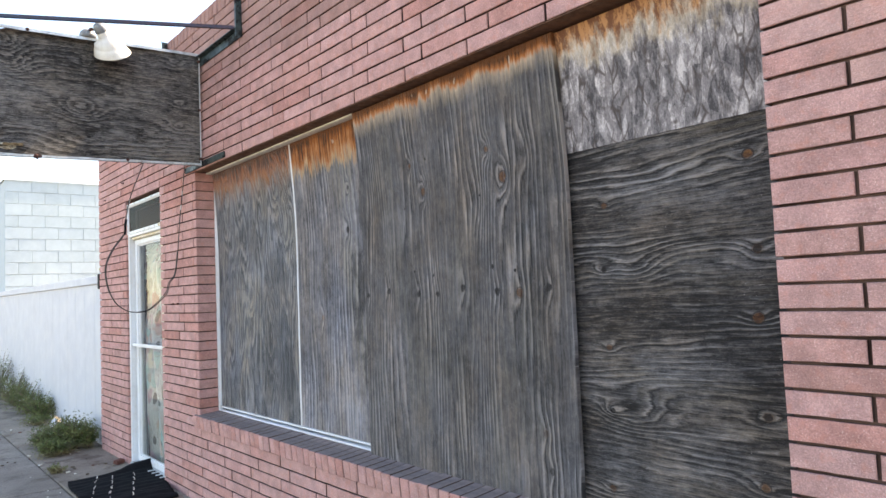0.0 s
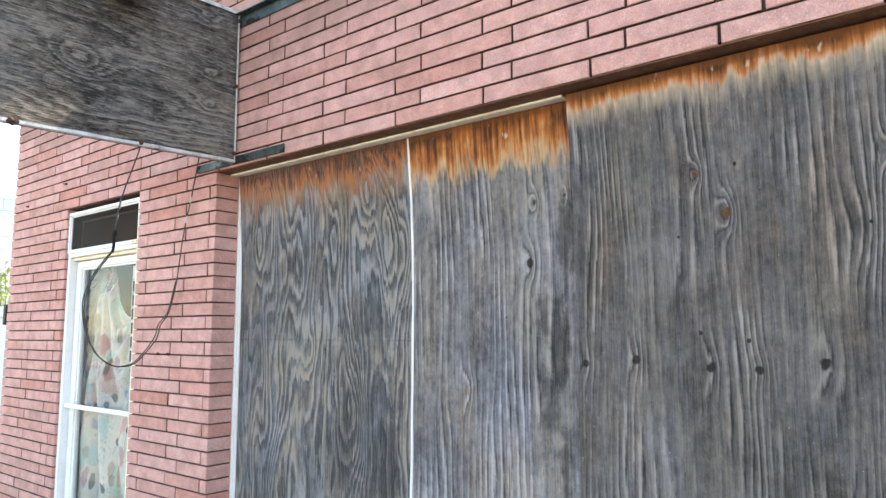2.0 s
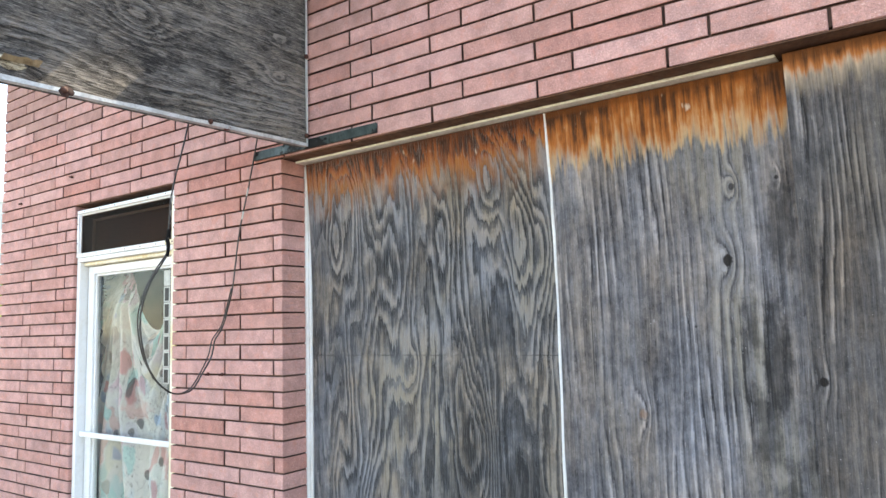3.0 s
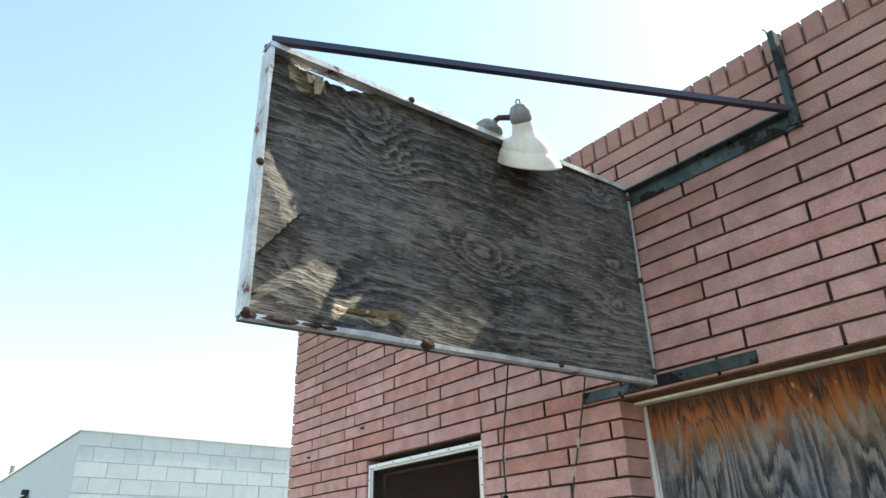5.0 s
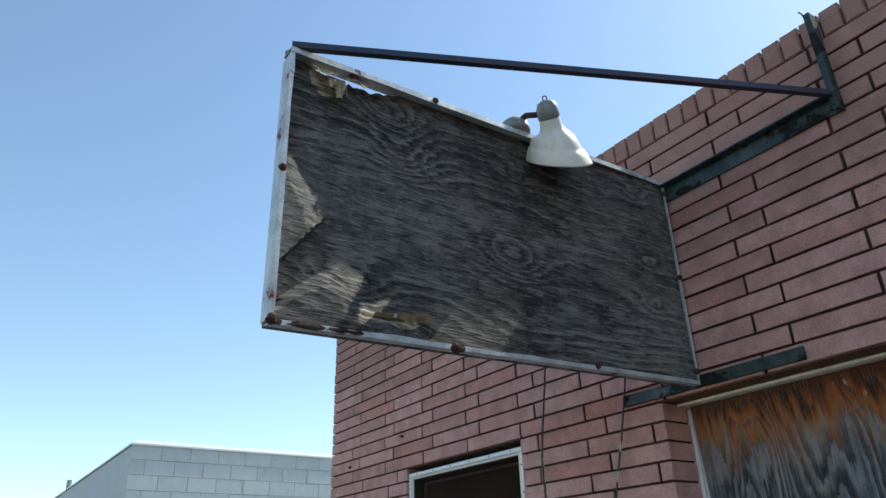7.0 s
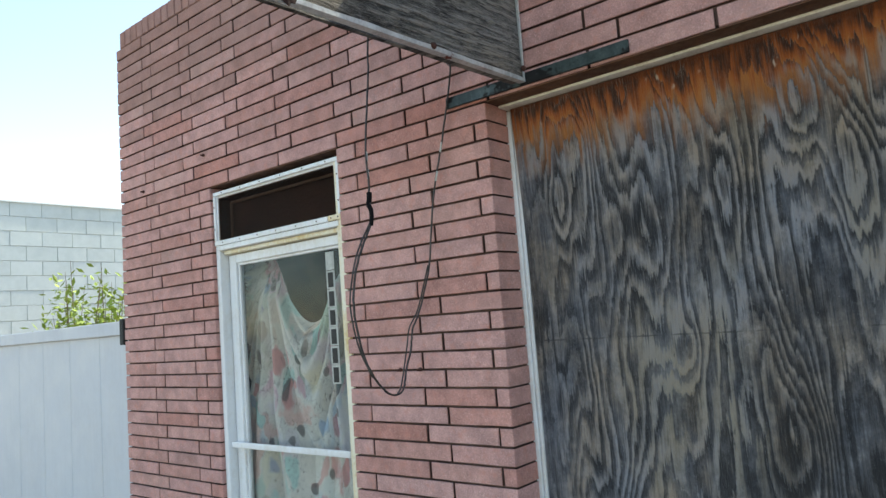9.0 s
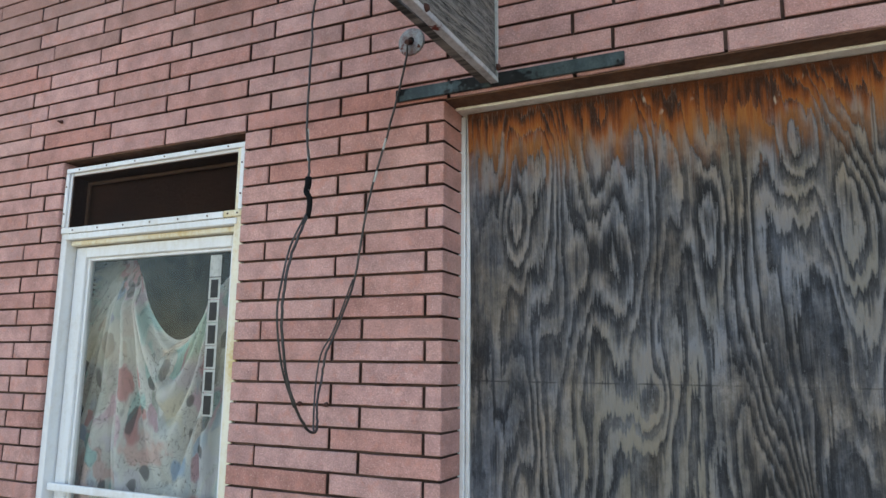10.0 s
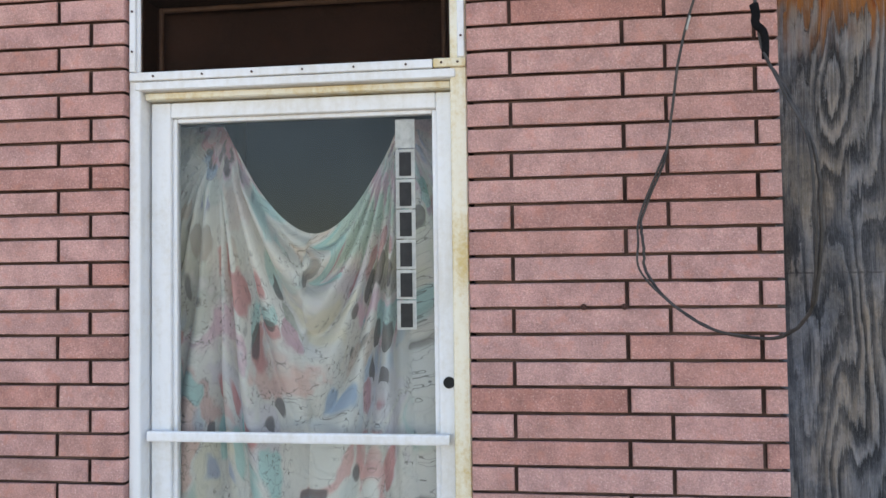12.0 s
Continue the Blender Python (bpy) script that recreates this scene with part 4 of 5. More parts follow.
DROOP = 0.031                          # the box has sagged towards its outer end


def sag(x):
    """How far the box has sunk at x."""
    return (SX1 - x) * DROOP


def sign_part(name, bm, mat, label=""):
    """A part of the sign, sunk with it."""
    for v in bm.verts:
        v.co.z -= sag(v.co.x)
    return part(name, bm, mat, sign, label)


def bend(p, line):
    """Height of a polyline of (p, s) pairs at p, or nothing outside it."""
    for (p0, s0), (p1, s1) in zip(line, line[1:]):
        if p0 <= p <= p1:
            return s0 + (s1 - s0) * (p - p0) / (p1 - p0)
    return None


CURLS = (((0.835, 2.346), (0.876, 2.396), (0.99, 2.306), (1.07, 2.314), (1.118, 2.306), (1.141, 2.242), (1.165, 2.13)), 0.30), (((1.226, 2.368), (1.30, 2.400), (1.395, 2.446), (1.43, 2.40)), 0.36)


def board_bow(x, z):
    """How far the face has warped out of its sunken plane: it curls forward at the foot and along the outer edge."""
    zz = z - sag(x)
    out = 0.0012 * math.sin(x * 9.1 + 1) * math.sin(z * 11.3) + 0.030 * min(max((x - 1.2) / 0.5, 0.0), 1.0) * -1.0
    s, p = 0.614 * x + 0.789 * zz, 0.614 * zz - 0.789 * x
    wob = 0.010 * noise.noise(Vector((p * 16, 4, 1))) + 0.006 * noise.noise(Vector((p * 60, 8, 2)))
    for line, slope in CURLS:
        b = bend(p, line)
        if b is not None and s < b + wob:
            out = min(out, -slope * (b + wob - s) * (1 + 0.25 * noise.noise(Vector((x * 30, 3, z * 30)))))
    return max(out, -0.036)


def torn(x):
    """Depth of the rotted bite out of the board's top edge."""
    if not 0.40 < x < 0.68:
        return 0.0
    u = (x - 0.40) / 0.28
    return max(0.0, 0.034 * math.sin(math.pi * u) ** 0.6 * (0.75 + 0.5 * noise.noise(Vector((x * 38, 2, 5))) + 0.35 * noise.noise(Vector((x * 110, 7, 5)))))


def sign_board():
    """The face board, warped between its bolts, with a bite out of its top edge."""
    bm = bmesh.new()
    nx, nz = 200, 110
    rows = []
    for j in range(nz + 1):
        row = []
        for i in range(nx + 1):
            x = SX0 + 0.004 + (SX1 - SX0 - 0.008) * i / nx
            z = SZ0 + 0.004 + (SZ1 - SZ0 - 0.008 - torn(x)) * j / nz
            row.append(bm.verts.new((x, SY + 0.036 + board_bow(x, z), z)))
        rows.append(row)
    for a, b in zip(rows, rows[1:]):
        for i in range(nx):
            bm.faces.new((a[i], a[i + 1], b[i + 1], b[i]))
    front = list(bm.faces)
    ext = bmesh.ops.extrude_face_region(bm, geom=front)
    for v in ext["geom"]:
        if isinstance(v, bmesh.types.BMVert):
            v.co.y = SY + 0.046
    return bm


sign_part("face_board", sign_board(), PLY_SIGN, "charcoal weathered plywood face, rotten at its top edge")
sign_part("back_board", box(SX0 + 0.004, SX1 - 0.004, SY + 0.0465, SY + 0.0495, SZ0 + 0.004, SZ1 - 0.075), PLY_SIGN)
fd = 0.050


def channel(y0, y1, edge, inward, lip):
    """A folded strip: its band along one edge of the box and a narrow lip over the face, slightly dented."""
    bm = bmesh.new()
    (xa, za), (xb, zb) = edge
    dx, dz = inward
    n = 14
    for c, (ya, yb, w) in enumerate(((y0, y1, 0.003), (y0 - 0.003, y0 - 0.0005, lip))):
        ring = []
        for i in range(n + 1):
            x, z = xa + (xb - xa) * i / n, za + (zb - za) * i / n
            dent = 0.0016 * noise.noise(Vector((x * 9, c, z * 9)))
            wide = w * (1 + 0.25 * noise.noise(Vector((x * 13 + 5, c, z * 13)))) if c else w
            ring.append([bm.verts.new((x + dx * q, yy + dent * c, z + dz * q)) for yy, q in ((ya, 0), (yb, 0), (yb, wide), (ya, wide))])
        for a, b in zip(ring, ring[1:]):
            for k in range(4):
                bm.faces.new((a[k], a[(k + 1) % 4], b[(k + 1) % 4], b[k]))
        bm.faces.new(ring[0][::-1]), bm.faces.new(ring[-1])
    return bm


sign_part("frame_bottom", channel(SY, SY + 0.020, ((SX0, SZ0), (SX1, SZ0)), (0, 1), 0.013), ZINC)
sign_part("frame_top", channel(SY, SY + fd, ((SX0, SZ1), (SX1, SZ1)), (0, -1), 0.017), ZINC)
sign_part("frame_outer", channel(SY, SY + fd, ((SX0, SZ0 + 0.014), (SX0, SZ1 - 0.019)), (1, 0), 0.011), ZINC)
sign_part("frame_inner", channel(SY, SY + 0.008, ((SX1, SZ0 + 0.014), (SX1, SZ1 - 0.019)), (-1, 0), 0.007), ZINC)
for bx, bz in ((0.825, SZ0 + 0.008), (1.326, SZ0 + 0.012), (SX0 + 0.002, 2.735), (0.785, SZ1 - 0.008), (0.345, SZ0 + 0.014), (1.784, 2.72), (1.784, 3.05), (1.784, 2.39)):
    head_bm = lathe(((0.0001, 0.010), (0.006, 0.009), (0.0095, 0.005), (0.0105, 0.0), (0.0001, 0.0)), pose(bx, SY - 0.002, bz, 90, 0, 0), 9)
    sign_part("bolt", head_bm, RUST, "rusty bolt head")

# scabs of rust on the foot of the frame, and torn veneer
random.seed(3)
for x, l, h in ((0.352, 0.020, 0.010), (0.425, 0.042, 0.009), (0.505, 0.030, 0.006), (0.545, 0.022, 0.006), (0.83, 0.022, 0.020)):
    scab = bmesh.new()
    mid = scab.verts.new((x, SY - 0.0052, SZ0 + 0.006))
    rim = [scab.verts.new((x + math.cos(a) * l * random.uniform(0.75, 1.2), SY - 0.0036, SZ0 + 0.006 + math.sin(a) * h * random.uniform(0.7, 1.2))) for a in [math.pi * 2 * i / 13 for i in range(13)]]
    for i in range(13):
        scab.faces.new((mid, rim[i], rim[(i + 1) % 13]))
    sign_part("rust_scab", scab, SCAB, "dark red rust scab on the frame")
for x, z, l, h, lift in ((0.60, 2.408, 0.05, 0.010, 0.010), (0.66, 2.409, 0.10, 0.020, 0.016), (0.405, 3.083, 0.07, 0.045, 0.010), (0.452, 3.062, 0.05, 0.075, 0.012), (0.50, 3.075, 0.06, 0.030, 0.010), (0.57, 3.078, 0.06, 0.018, 0.006)):
    fl = bmesh.new()
    up = [fl.verts.new((x + l * i / 7, SY + 0.006 - lift * (0.3 + random.random()), z + h * (0.35 + 0.65 * random.random()) * (1 if z < 2.7 else -1))) for i in range(8)]
    dn = [fl.verts.new((x + l * i / 7, SY + 0.012, z)) for i in range(8)]
    for i in range(7):
        fl.faces.new((up[i], up[i + 1], dn[i + 1], dn[i]))
    gm = bmesh.ops.extrude_face_region(fl, geom=list(fl.faces))
    for v in gm["geom"]:
        if isinstance(v, bmesh.types.BMVert):
            v.co.y += 0.0025
    sign_part("veneer_flake", fl, RAW, "pale torn veneer flake")

bracket = thing("sign_bracket", (F, SY, 2.35), "dark green steel straps and stays that hold the sign", "bracket")
part("lower_strap", box(F - 0.012, F - 0.002, 4.205, 4.895, 2.342, 2.381, 0.002), STEEL, bracket)
strap = bmesh.new()
box(F - 0.040, F - 0.002, 3.905, 5.235, 3.079, 3.085, 0.001, bm=strap)
box(F - 0.008, F - 0.002, 3.905, 5.235, 3.026, 3.0788, 0.001, bm=strap)
part("upper_strap", strap, STEEL, bracket, "dark green angle iron along the wall")
for yy in (3.915, 5.235):
    post = bmesh.new()
    box(F - 0.042, F - 0.037, yy - 0.011, yy + 0.009, 3.02, 3.385, 0.001, bm=post)
    box(F - 0.037, F - 0.004, yy - 0.011, yy - 0.007, 3.02, 3.385, 0.001, bm=post)
    tube(curve_points(((F - 0.040, yy + 0.006, 3.375), (F - 0.042, yy + 0.012, 3.40), (F - 0.040, yy + 0.018, 3.402))), 0.0025, 6, bm=post)
    part("upright", post, STEEL, bracket)
part("stay", bar((F - 0.048, 3.92, 3.074), (SX0 + 0.006, SY + 0.01, SZ1 + 0.011 - sag(SX0)), 0.018, 0.019), BRACE_MAT, bracket, "blue-black stay bar")
part("stay", bar((F - 0.048, 5.22, 3.074), (SX0 + 0.006, SY + 0.04, SZ1 + 0.011 - sag(SX0)), 0.018, 0.019), BRACE_MAT, bracket, "blue-black stay bar")

# ---- sign lamp ----
LB = Vector((1.112, SY + 0.025, SZ1 + 0.001 - sag(1.112)))
AIM = Vector((0.54, 0.37, -0.74)).normalized()
LS = Vector((1.133, SY - 0.10, 3.144)) + AIM * 0.036
lamp = thing("sign_lamp", LB, "cream enamel spotlight on a swivel arm over the sign", "lamp")
part("base", lathe(((0.0001, 0.0), (0.047, 0.0), (0.049, 0.014), (0.043, 0.036), (0.026, 0.052), (0.0001, 0.058)), pose(*LB), 24), CAST, lamp, "grey cast dome base", smooth=True)
part("arm", tube((LB + Vector((0.0, -0.02, 0.036)), LB + Vector((0.006, -0.05, 0.044)), LS + Vector((-0.012, 0.034, 0.004)), LS), 0.010, 10), RUST, lamp)
head = look(LS, LS + AIM) @ pose(0, 0, 0, 180, 0, 0)
part("socket_cap", lathe(((0.0001, -0.036), (0.010, -0.036), (0.026, -0.029), (0.034, -0.012), (0.035, 0.018), (0.031, 0.026)), head, 22), CAST, lamp, smooth=True)
part("cap_loop", tube(curve_points([head @ Vector(c) for c in ((-0.006, 0, -0.034), (-0.005, 0, -0.047), (0.005, 0, -0.047), (0.006, 0, -0.034))]), 0.0022, 6), RUST, lamp)
SHADE = ((0.032, 0.022), (0.035, 0.045), (0.039, 0.060), (0.049, 0.068), (0.064, 0.079), (0.075, 0.094), (0.081, 0.109), (0.0835, 0.116), (0.088, 0.119), (0.097, 0.139), (0.104, 0.156), (0.1065, 0.161), (0.104, 0.163), (0.095, 0.141), (0.085, 0.121), (0.074, 0.098), (0.062, 0.082), (0.046, 0.071), (0.035, 0.060), (0.030, 0.040))
MOUTH = Vector((0.339, 0.582, -0.740)).normalized()


def angled_shade(profile, n=40):
    """A bell whose neck leans away from the square of its mouth."""
    bm = bmesh.new()
    rings = []
    for r, h in profile:
        f = min(max((h - 0.05) / 0.05, 0.0), 1.0)
        d = AIM.lerp(MOUTH, f * f * (3 - 2 * f)).normalized()
        s1 = d.cross(Vector((0, 1, 0.3))).normalized()
        s2 = d.cross(s1)
        rings.append([bm.verts.new(LS + AIM * h + (s1 * math.cos(2 * math.pi * k / n) + s2 * math.sin(2 * math.pi * k / n)) * r) for k in range(n)])
    for a, b in zip(rings, rings[1:]):
        for k in range(n):
            bm.faces.new((a[k], a[(k + 1) % n], b[(k + 1) % n], b[k]))
    return bm


part("shade", angled_shade(SHADE), ENAMEL, lamp, "cream enamel bell shade", smooth=True)
part("bulb", lathe(((0.014, 0.06), (0.026, 0.08), (0.030, 0.10), (0.022, 0.116), (0.0001, 0.122)), head, 16), ENAMEL, lamp, "white lamp bulb", smooth=True)

# ---- cables ----
flex = [(1.42, SY + 0.06, 3.08), (1.50, SY + 0.30, 2.95), (1.61, 5.065, 2.64), (1.575, 5.05, 2.46), (1.455, 4.965, 2.18), (1.413, 4.922, 2.04), (1.405, 4.916, 1.975), (1.398, 4.908, 1.915), (1.329, 4.892, 1.819), (1.282, 4.877, 1.73), (1.268, 4.870, 1.65), (1.284, 4.867, 1.54), (1.325, 4.866, 1.455),
        (1.395, 4.882, 1.402), (1.47, 4.912, 1.388), (1.56, 4.97, 1.398), (1.65, 5.035, 1.45), (1.72, 5.071, 1.515), (1.738, 5.073, 1.58), (1.778, 5.068, 1.648), (1.778, 5.01, 1.80), (1.784, 4.968, 2.05), (1.788, 4.905, 2.27), (1.790, 4.858, 2.46), (1.785, 4.85, 2.522)]
cable = thing("hanging_cable", flex[0], "thin black twin cable drooping from the sign to the wall", "cable")
slack = [(x, y + 0.004 * noise.noise(Vector((z * 23, 1, i))), z) for i, (x, y, z) in enumerate(curve_points(flex))]
part("flex", tube(slack, 0.0034, 6), CABLE, cable, smooth=True)
for a, b, side in ((7, 13, 0.012), (14, 21, 0.016)):
    n = b - a - 1
    part("twin", tube(curve_points([(x - 0.003, y + 0.002 + side * math.sin(i * math.pi / n) * (0.7 + 0.3 * math.sin(i * 2.3)), z + 0.006 * math.sin(i * math.pi / n)) for i, (x, y, z) in enumerate(flex[a:b])]), 0.0027, 6), CABLE, cable, smooth=True)
for q in (4, 21):
    a, c = Vector(flex[q]), Vector(flex[q + 1])
    for k in range(2):
        w = a.lerp(c, 0.2 + 0.45 * k)
        part("bare_wire", tube((w, w + (c - a).normalized() * 0.035), 0.0039, 6), STICKER, cable, "cracked pale sheath")
part("splice", tube(curve_points(((1.410, 4.920, 2.010), (1.407, 4.918, 1.990), (1.404, 4.920, 1.972), (1.400, 4.908, 1.956), (1.399, 4.905, 1.935), (1.396, 4.907, 1.905)), 3), 0.0085, 8, taper=0.0065), RUBBER, cable, "black taped splice", smooth=True)
outlet = thing("wall_outlet", (F, 4.848, 2.534), "rusty round outlet plate with a hole on the brick wall", "outlet plate")
part("plate", lathe(((0.013, 0.002), (0.013, 0.009), (0.030, 0.010), (0.043, 0.007), (0.046, 0.0)), pose(F, 4.848, 2.534, 0, -90, 0), 24), PLATE, outlet, smooth=False)
part("hole", lathe(((0.0001, 0.003), (0.0128, 0.003)), pose(F, 4.848, 2.534, 0, -90, 0), 16), BLACK_IRON, outlet, "dark open hole")
part("stub", tube(((F - 0.004, 4.848, 2.534), (F - 0.03, 4.85, 2.522)), 0.008, 8), RUST, outlet, "rusty pipe stub")

# ---- fence and next building ----
fence = thing("fence", (1.95, 10.3, 0), "white painted sheet fence between the two buildings", "fence", kind="structure")
for i in range(17):
    a = END + 0.002 + i * 0.4065
    part("panel", box(1.855, 1.878, a, a + 0.4035, G + (0.045 if i == 5 else -0.02), 1.655, 0.003), FENCE, fence)
part("top_rail", box(1.83, 1.90, END + 0.012, 14.2, 1.656, 1.735, 0.004), FENCE, fence)
part("post", box(1.80, 1.828, END + 0.003, END + 0.045, 1.60, 1.745, 0.004), BLACK_IRON, fence, "black iron end post")

BY, BZ = 13.8, 3.69
block = thing("block_building", (1.9, BY, 0), "low white painted concrete block building with flat roof", "building")
core = bmesh.new()
box(1.906, 12, BY + 0.031, BY + 16, -0.1, BZ - 0.05, bm=core)
part("wall", core, BLOCK, block)
part("joints", box(1.906, 12, BY + 0.010, BY + 0.030, -0.1, BZ - 0.05), BLOCK_JOINT, block, "painted mortar joints")
cop = bmesh.new()
for (xa, ya), (xb, yb), (ox, oy) in (((1.88, BY - 0.02), (12.0, BY - 0.02), (0.0, 0.10)), ((1.88, BY + 16.0), (1.88, BY - 0.02), (0.10, 0.0))):
    low = [(xa, ya, BZ - 0.055), (xb, yb, BZ - 0.055)]
    lip = [(xa, ya, BZ - 0.03), (xb, yb, BZ - 0.03)]
    top = [(xa + ox + (0.1 if oy else 0), ya + oy, BZ + 0.03), (xb + ox, yb + oy + (0.1 if ox else 0), BZ + 0.03)]
    back = [(c[0], c[1], BZ - 0.05) for c in top]
    q = [[cop.verts.new(c) for c in pair] for pair in (low, lip, top, back)]
    for a, c in zip(q, q[1:]):
        cop.faces.new((a[0], a[1], c[1], c[0]))
part("coping", cop, COPING, block, "bright sloping metal coping")
for yy, zz in ((16.95, 3.03), (21.1, 2.92)):
    wl = thing("wall_lamp", (1.9, yy, zz), "small black floodlight on the white block wall", "lamp", "lights on the block building")
    part("mount", box(1.80, 1.899, yy - 0.04, yy + 0.04, zz + 0.05, zz + 0.13, 0.01), BLACK_IRON, wl)
    hood = bmesh.new()
    vs = [hood.verts.new(c) for c in ((1.88, yy - 0.09, zz + 0.06), (1.88, yy + 0.09, zz + 0.06), (1.62, yy + 0.13, zz - 0.10), (1.62, yy - 0.13, zz - 0.10), (1.88, yy - 0.09, zz - 0.06), (1.88, yy + 0.09, zz - 0.06))]
    for q in ((0, 1, 2, 3), (0, 3, 4), (1, 5, 2), (4, 5, 1, 0), (3, 2, 5, 4)):
        hood.faces.new([vs[a] for a in q])
    part("hood", hood, BLACK_IRON, wl)
w2 = part("window", box(1.895, 1.904, 14.97, 17.38, 1.14, 2.10), DARK_GLASS, block, "aluminium shop window with dark glass")
for a, c, d, e in ((14.95, 17.40, 2.10, 2.14), (14.95, 17.40, 1.10, 1.14), (14.95, 14.99, 1.141, 2.099), (17.36, 17.40, 1.141, 2.099), (16.15, 16.19, 1.141, 2.099)):
    part("frame", box(1.87, 1.894, a, c, d, e, 0.003), CAST, w2)
for a, c in ((18.2, 19.1), (19.45, 20.9)):
    part("door", box(1.885, 1.9, a, c, 0.0, 2.12, 0.004), BLACK_IRON, block, "dark steel door")
part("vent_pipe", tube(((2.0, 20.0, BZ - 0.02), (2.0, 20.0, BZ + 0.22)), 0.05, 10), CAST, block)

# ---- bush, weeds, mat, litter ----
random.seed(21)


def leaf(bm, at, way, up, length, width):
    """One folded leaf of four corners."""
    way, up = way.normalized(), up.normalized()
    s = way.cross(up)
    s = (s if s.length > 0.01 else way.orthogonal()).normalized()
    n = s.cross(way)
    a, b, c, d = at, at + way * length * 0.5 + s * width, at + way * length, at + way * length * 0.5 - s * width
    e = at + way * length * 0.5 - n * width * 0.4
    v = [bm.verts.new(q) for q in (a, b, c, d, e)]
    bm.faces.new((v[0], v[1], v[2], v[4])), bm.faces.new((v[0], v[4], v[2], v[3]))


def shrub(name, base, reach, height, limbs, leaves, size, mat, label, category, slim=0.22, loose=0.11):
    ob = thing(name, base, label, category)
    wood, crown = bmesh.new(), bmesh.new()
    base = Vector(base)
    for i in range(limbs):
        a = random.uniform(0, 6.283)
        lean = random.uniform(0.15, 1.0) ** 0.7
        tip = base + Vector((math.cos(a) * reach * lean, math.sin(a) * reach * lean, height * random.uniform(0.55, 1.0) * (1.08 - 0.45 * lean)))
        mid = base.lerp(tip, 0.5) + Vector((random.uniform(-1, 1), random.uniform(-1, 1), random.uniform(0, 1))) * reach * 0.12
        line = curve_points((base, mid, tip), 5)
        tube(line, 0.012 * height ** 0.5 if height > 1 else 0.004, 5, bm=wood, taper=0.0015)
        for k in range(leaves):
            t = random.uniform(0.25, 1.0)
            q = line[min(int(t * (len(line) - 1)), len(line) - 1)] + Vector((random.gauss(0, 1), random.gauss(0, 1), random.gauss(0, 1))) * reach * loose
            leaf(crown, q, Vector((random.gauss(0, 1), random.gauss(0, 1), random.gauss(0.2, 0.7))), Vector((random.gauss(0, 0.6), random.gauss(0, 0.6), 1)), size * random.uniform(0.6, 1.3), size * slim)
    part("stem", wood, BARK, ob)
    part("leaves", crown, mat, ob)
    return ob


shrub("bush", (3.05, 10.4, G), 0.78, 2.62, 95, 110, 0.085, LEAF, "leafy green bush growing behind the white fence", "bush")
for x, y, r, h, n in ((1.62, 7.52, 0.23, 0.36, 95), (1.50, 7.72, 0.24, 0.30, 80), (1.42, 7.30, 0.19, 0.17, 55), (1.72, 7.42, 0.12, 0.30, 40), (1.40, 7.95, 0.10, 0.12, 16), (1.30, 6.55, 0.08, 0.07, 10), (1.75, 9.75, 0.30, 0.36, 80), (1.72, 10.5, 0.34, 0.44, 80), (1.62, 9.35, 0.18, 0.12, 24), (1.70, 11.6, 0.36, 0.58, 70), (1.64, 12.8, 0.42, 0.80, 70)):
    shrub("weed_clump", (x, y, G), r, h, n, 44, 0.028, WEED, "low green weeds growing from the sandy pavement", "weeds", 0.17, 0.15)

def brick_chunk(l, w, h, seed):
    """A broken lump: a box knocked out of true."""
    rnd = random.Random(seed)
    bm = box(-l / 2, l / 2, -w / 2, w / 2, -h / 2, h / 2, min(l, w, h) * 0.18)
    for v in bm.verts:
        v.co += Vector((rnd.uniform(-1, 1) * l, rnd.uniform(-1, 1) * w, rnd.uniform(-1, 1) * h)) * 0.09
    return bm


mat_ob = thing("doormat", (1.45, 5.7, G), "crumpled black ribbed rubber mat before the door", "doormat")
mb = bmesh.new()
nx, ny = 26, 46
rows = []
for i in range(nx + 1):
    row = []
    for j in range(ny + 1):
        u, v = i / nx, j / ny
        x = 1.155 + 0.60 * u + 0.115 * v + 0.02 * u * v - 0.012 * math.sin(v * 9)
        y = 5.02 + 1.0 * v + 0.05 * u * v + 0.012 * math.sin(u * 11) * v
        z = G + 0.018 + 0.013 * abs(math.sin(v * 34)) + 0.035 * max(0, noise.noise(Vector((u * 2.5, v * 3.5, 2)))) + (0.05 * (v - 0.9) / 0.1 if v > 0.9 else 0) * u * u
        row.append(mb.verts.new((x, y, z)))
    rows.append(row)
for a, c in zip(rows, rows[1:]):
    for j in range(ny):
        mb.faces.new((a[j], a[j + 1], c[j + 1], c[j]))
ext = bmesh.ops.extrude_face_region(mb, geom=list(mb.faces))
for v in ext["geom"]:
    if isinstance(v, bmesh.types.BMVert):
        v.co.z -= 0.012
part("rubber", mb, RUBBER, mat_ob, smooth=True)
for k, (xa, ya) in enumerate(((1.45, 5.95), (1.54, 5.86), (1.69, 5.84))):
    for q in range(5):
        w = random.uniform(0.05, 0.11)
        yq = ya - 0.155 * q - random.uniform(0, 0.03)
        part("cord", tube(curve_points([(xa - 0.045 * q - 0.3 * w * i / 3 + random.uniform(-0.006, 0.006), yq - w * i / 3, G + 0.050 + random.uniform(-0.003, 0.006)) for i in range(4)], 3), random.uniform(0.0016, 0.0034), 5), TRIM, mat_ob, "frayed pale cord on the mat")
frag = brick_chunk(0.085, 0.05, 0.04, 4)
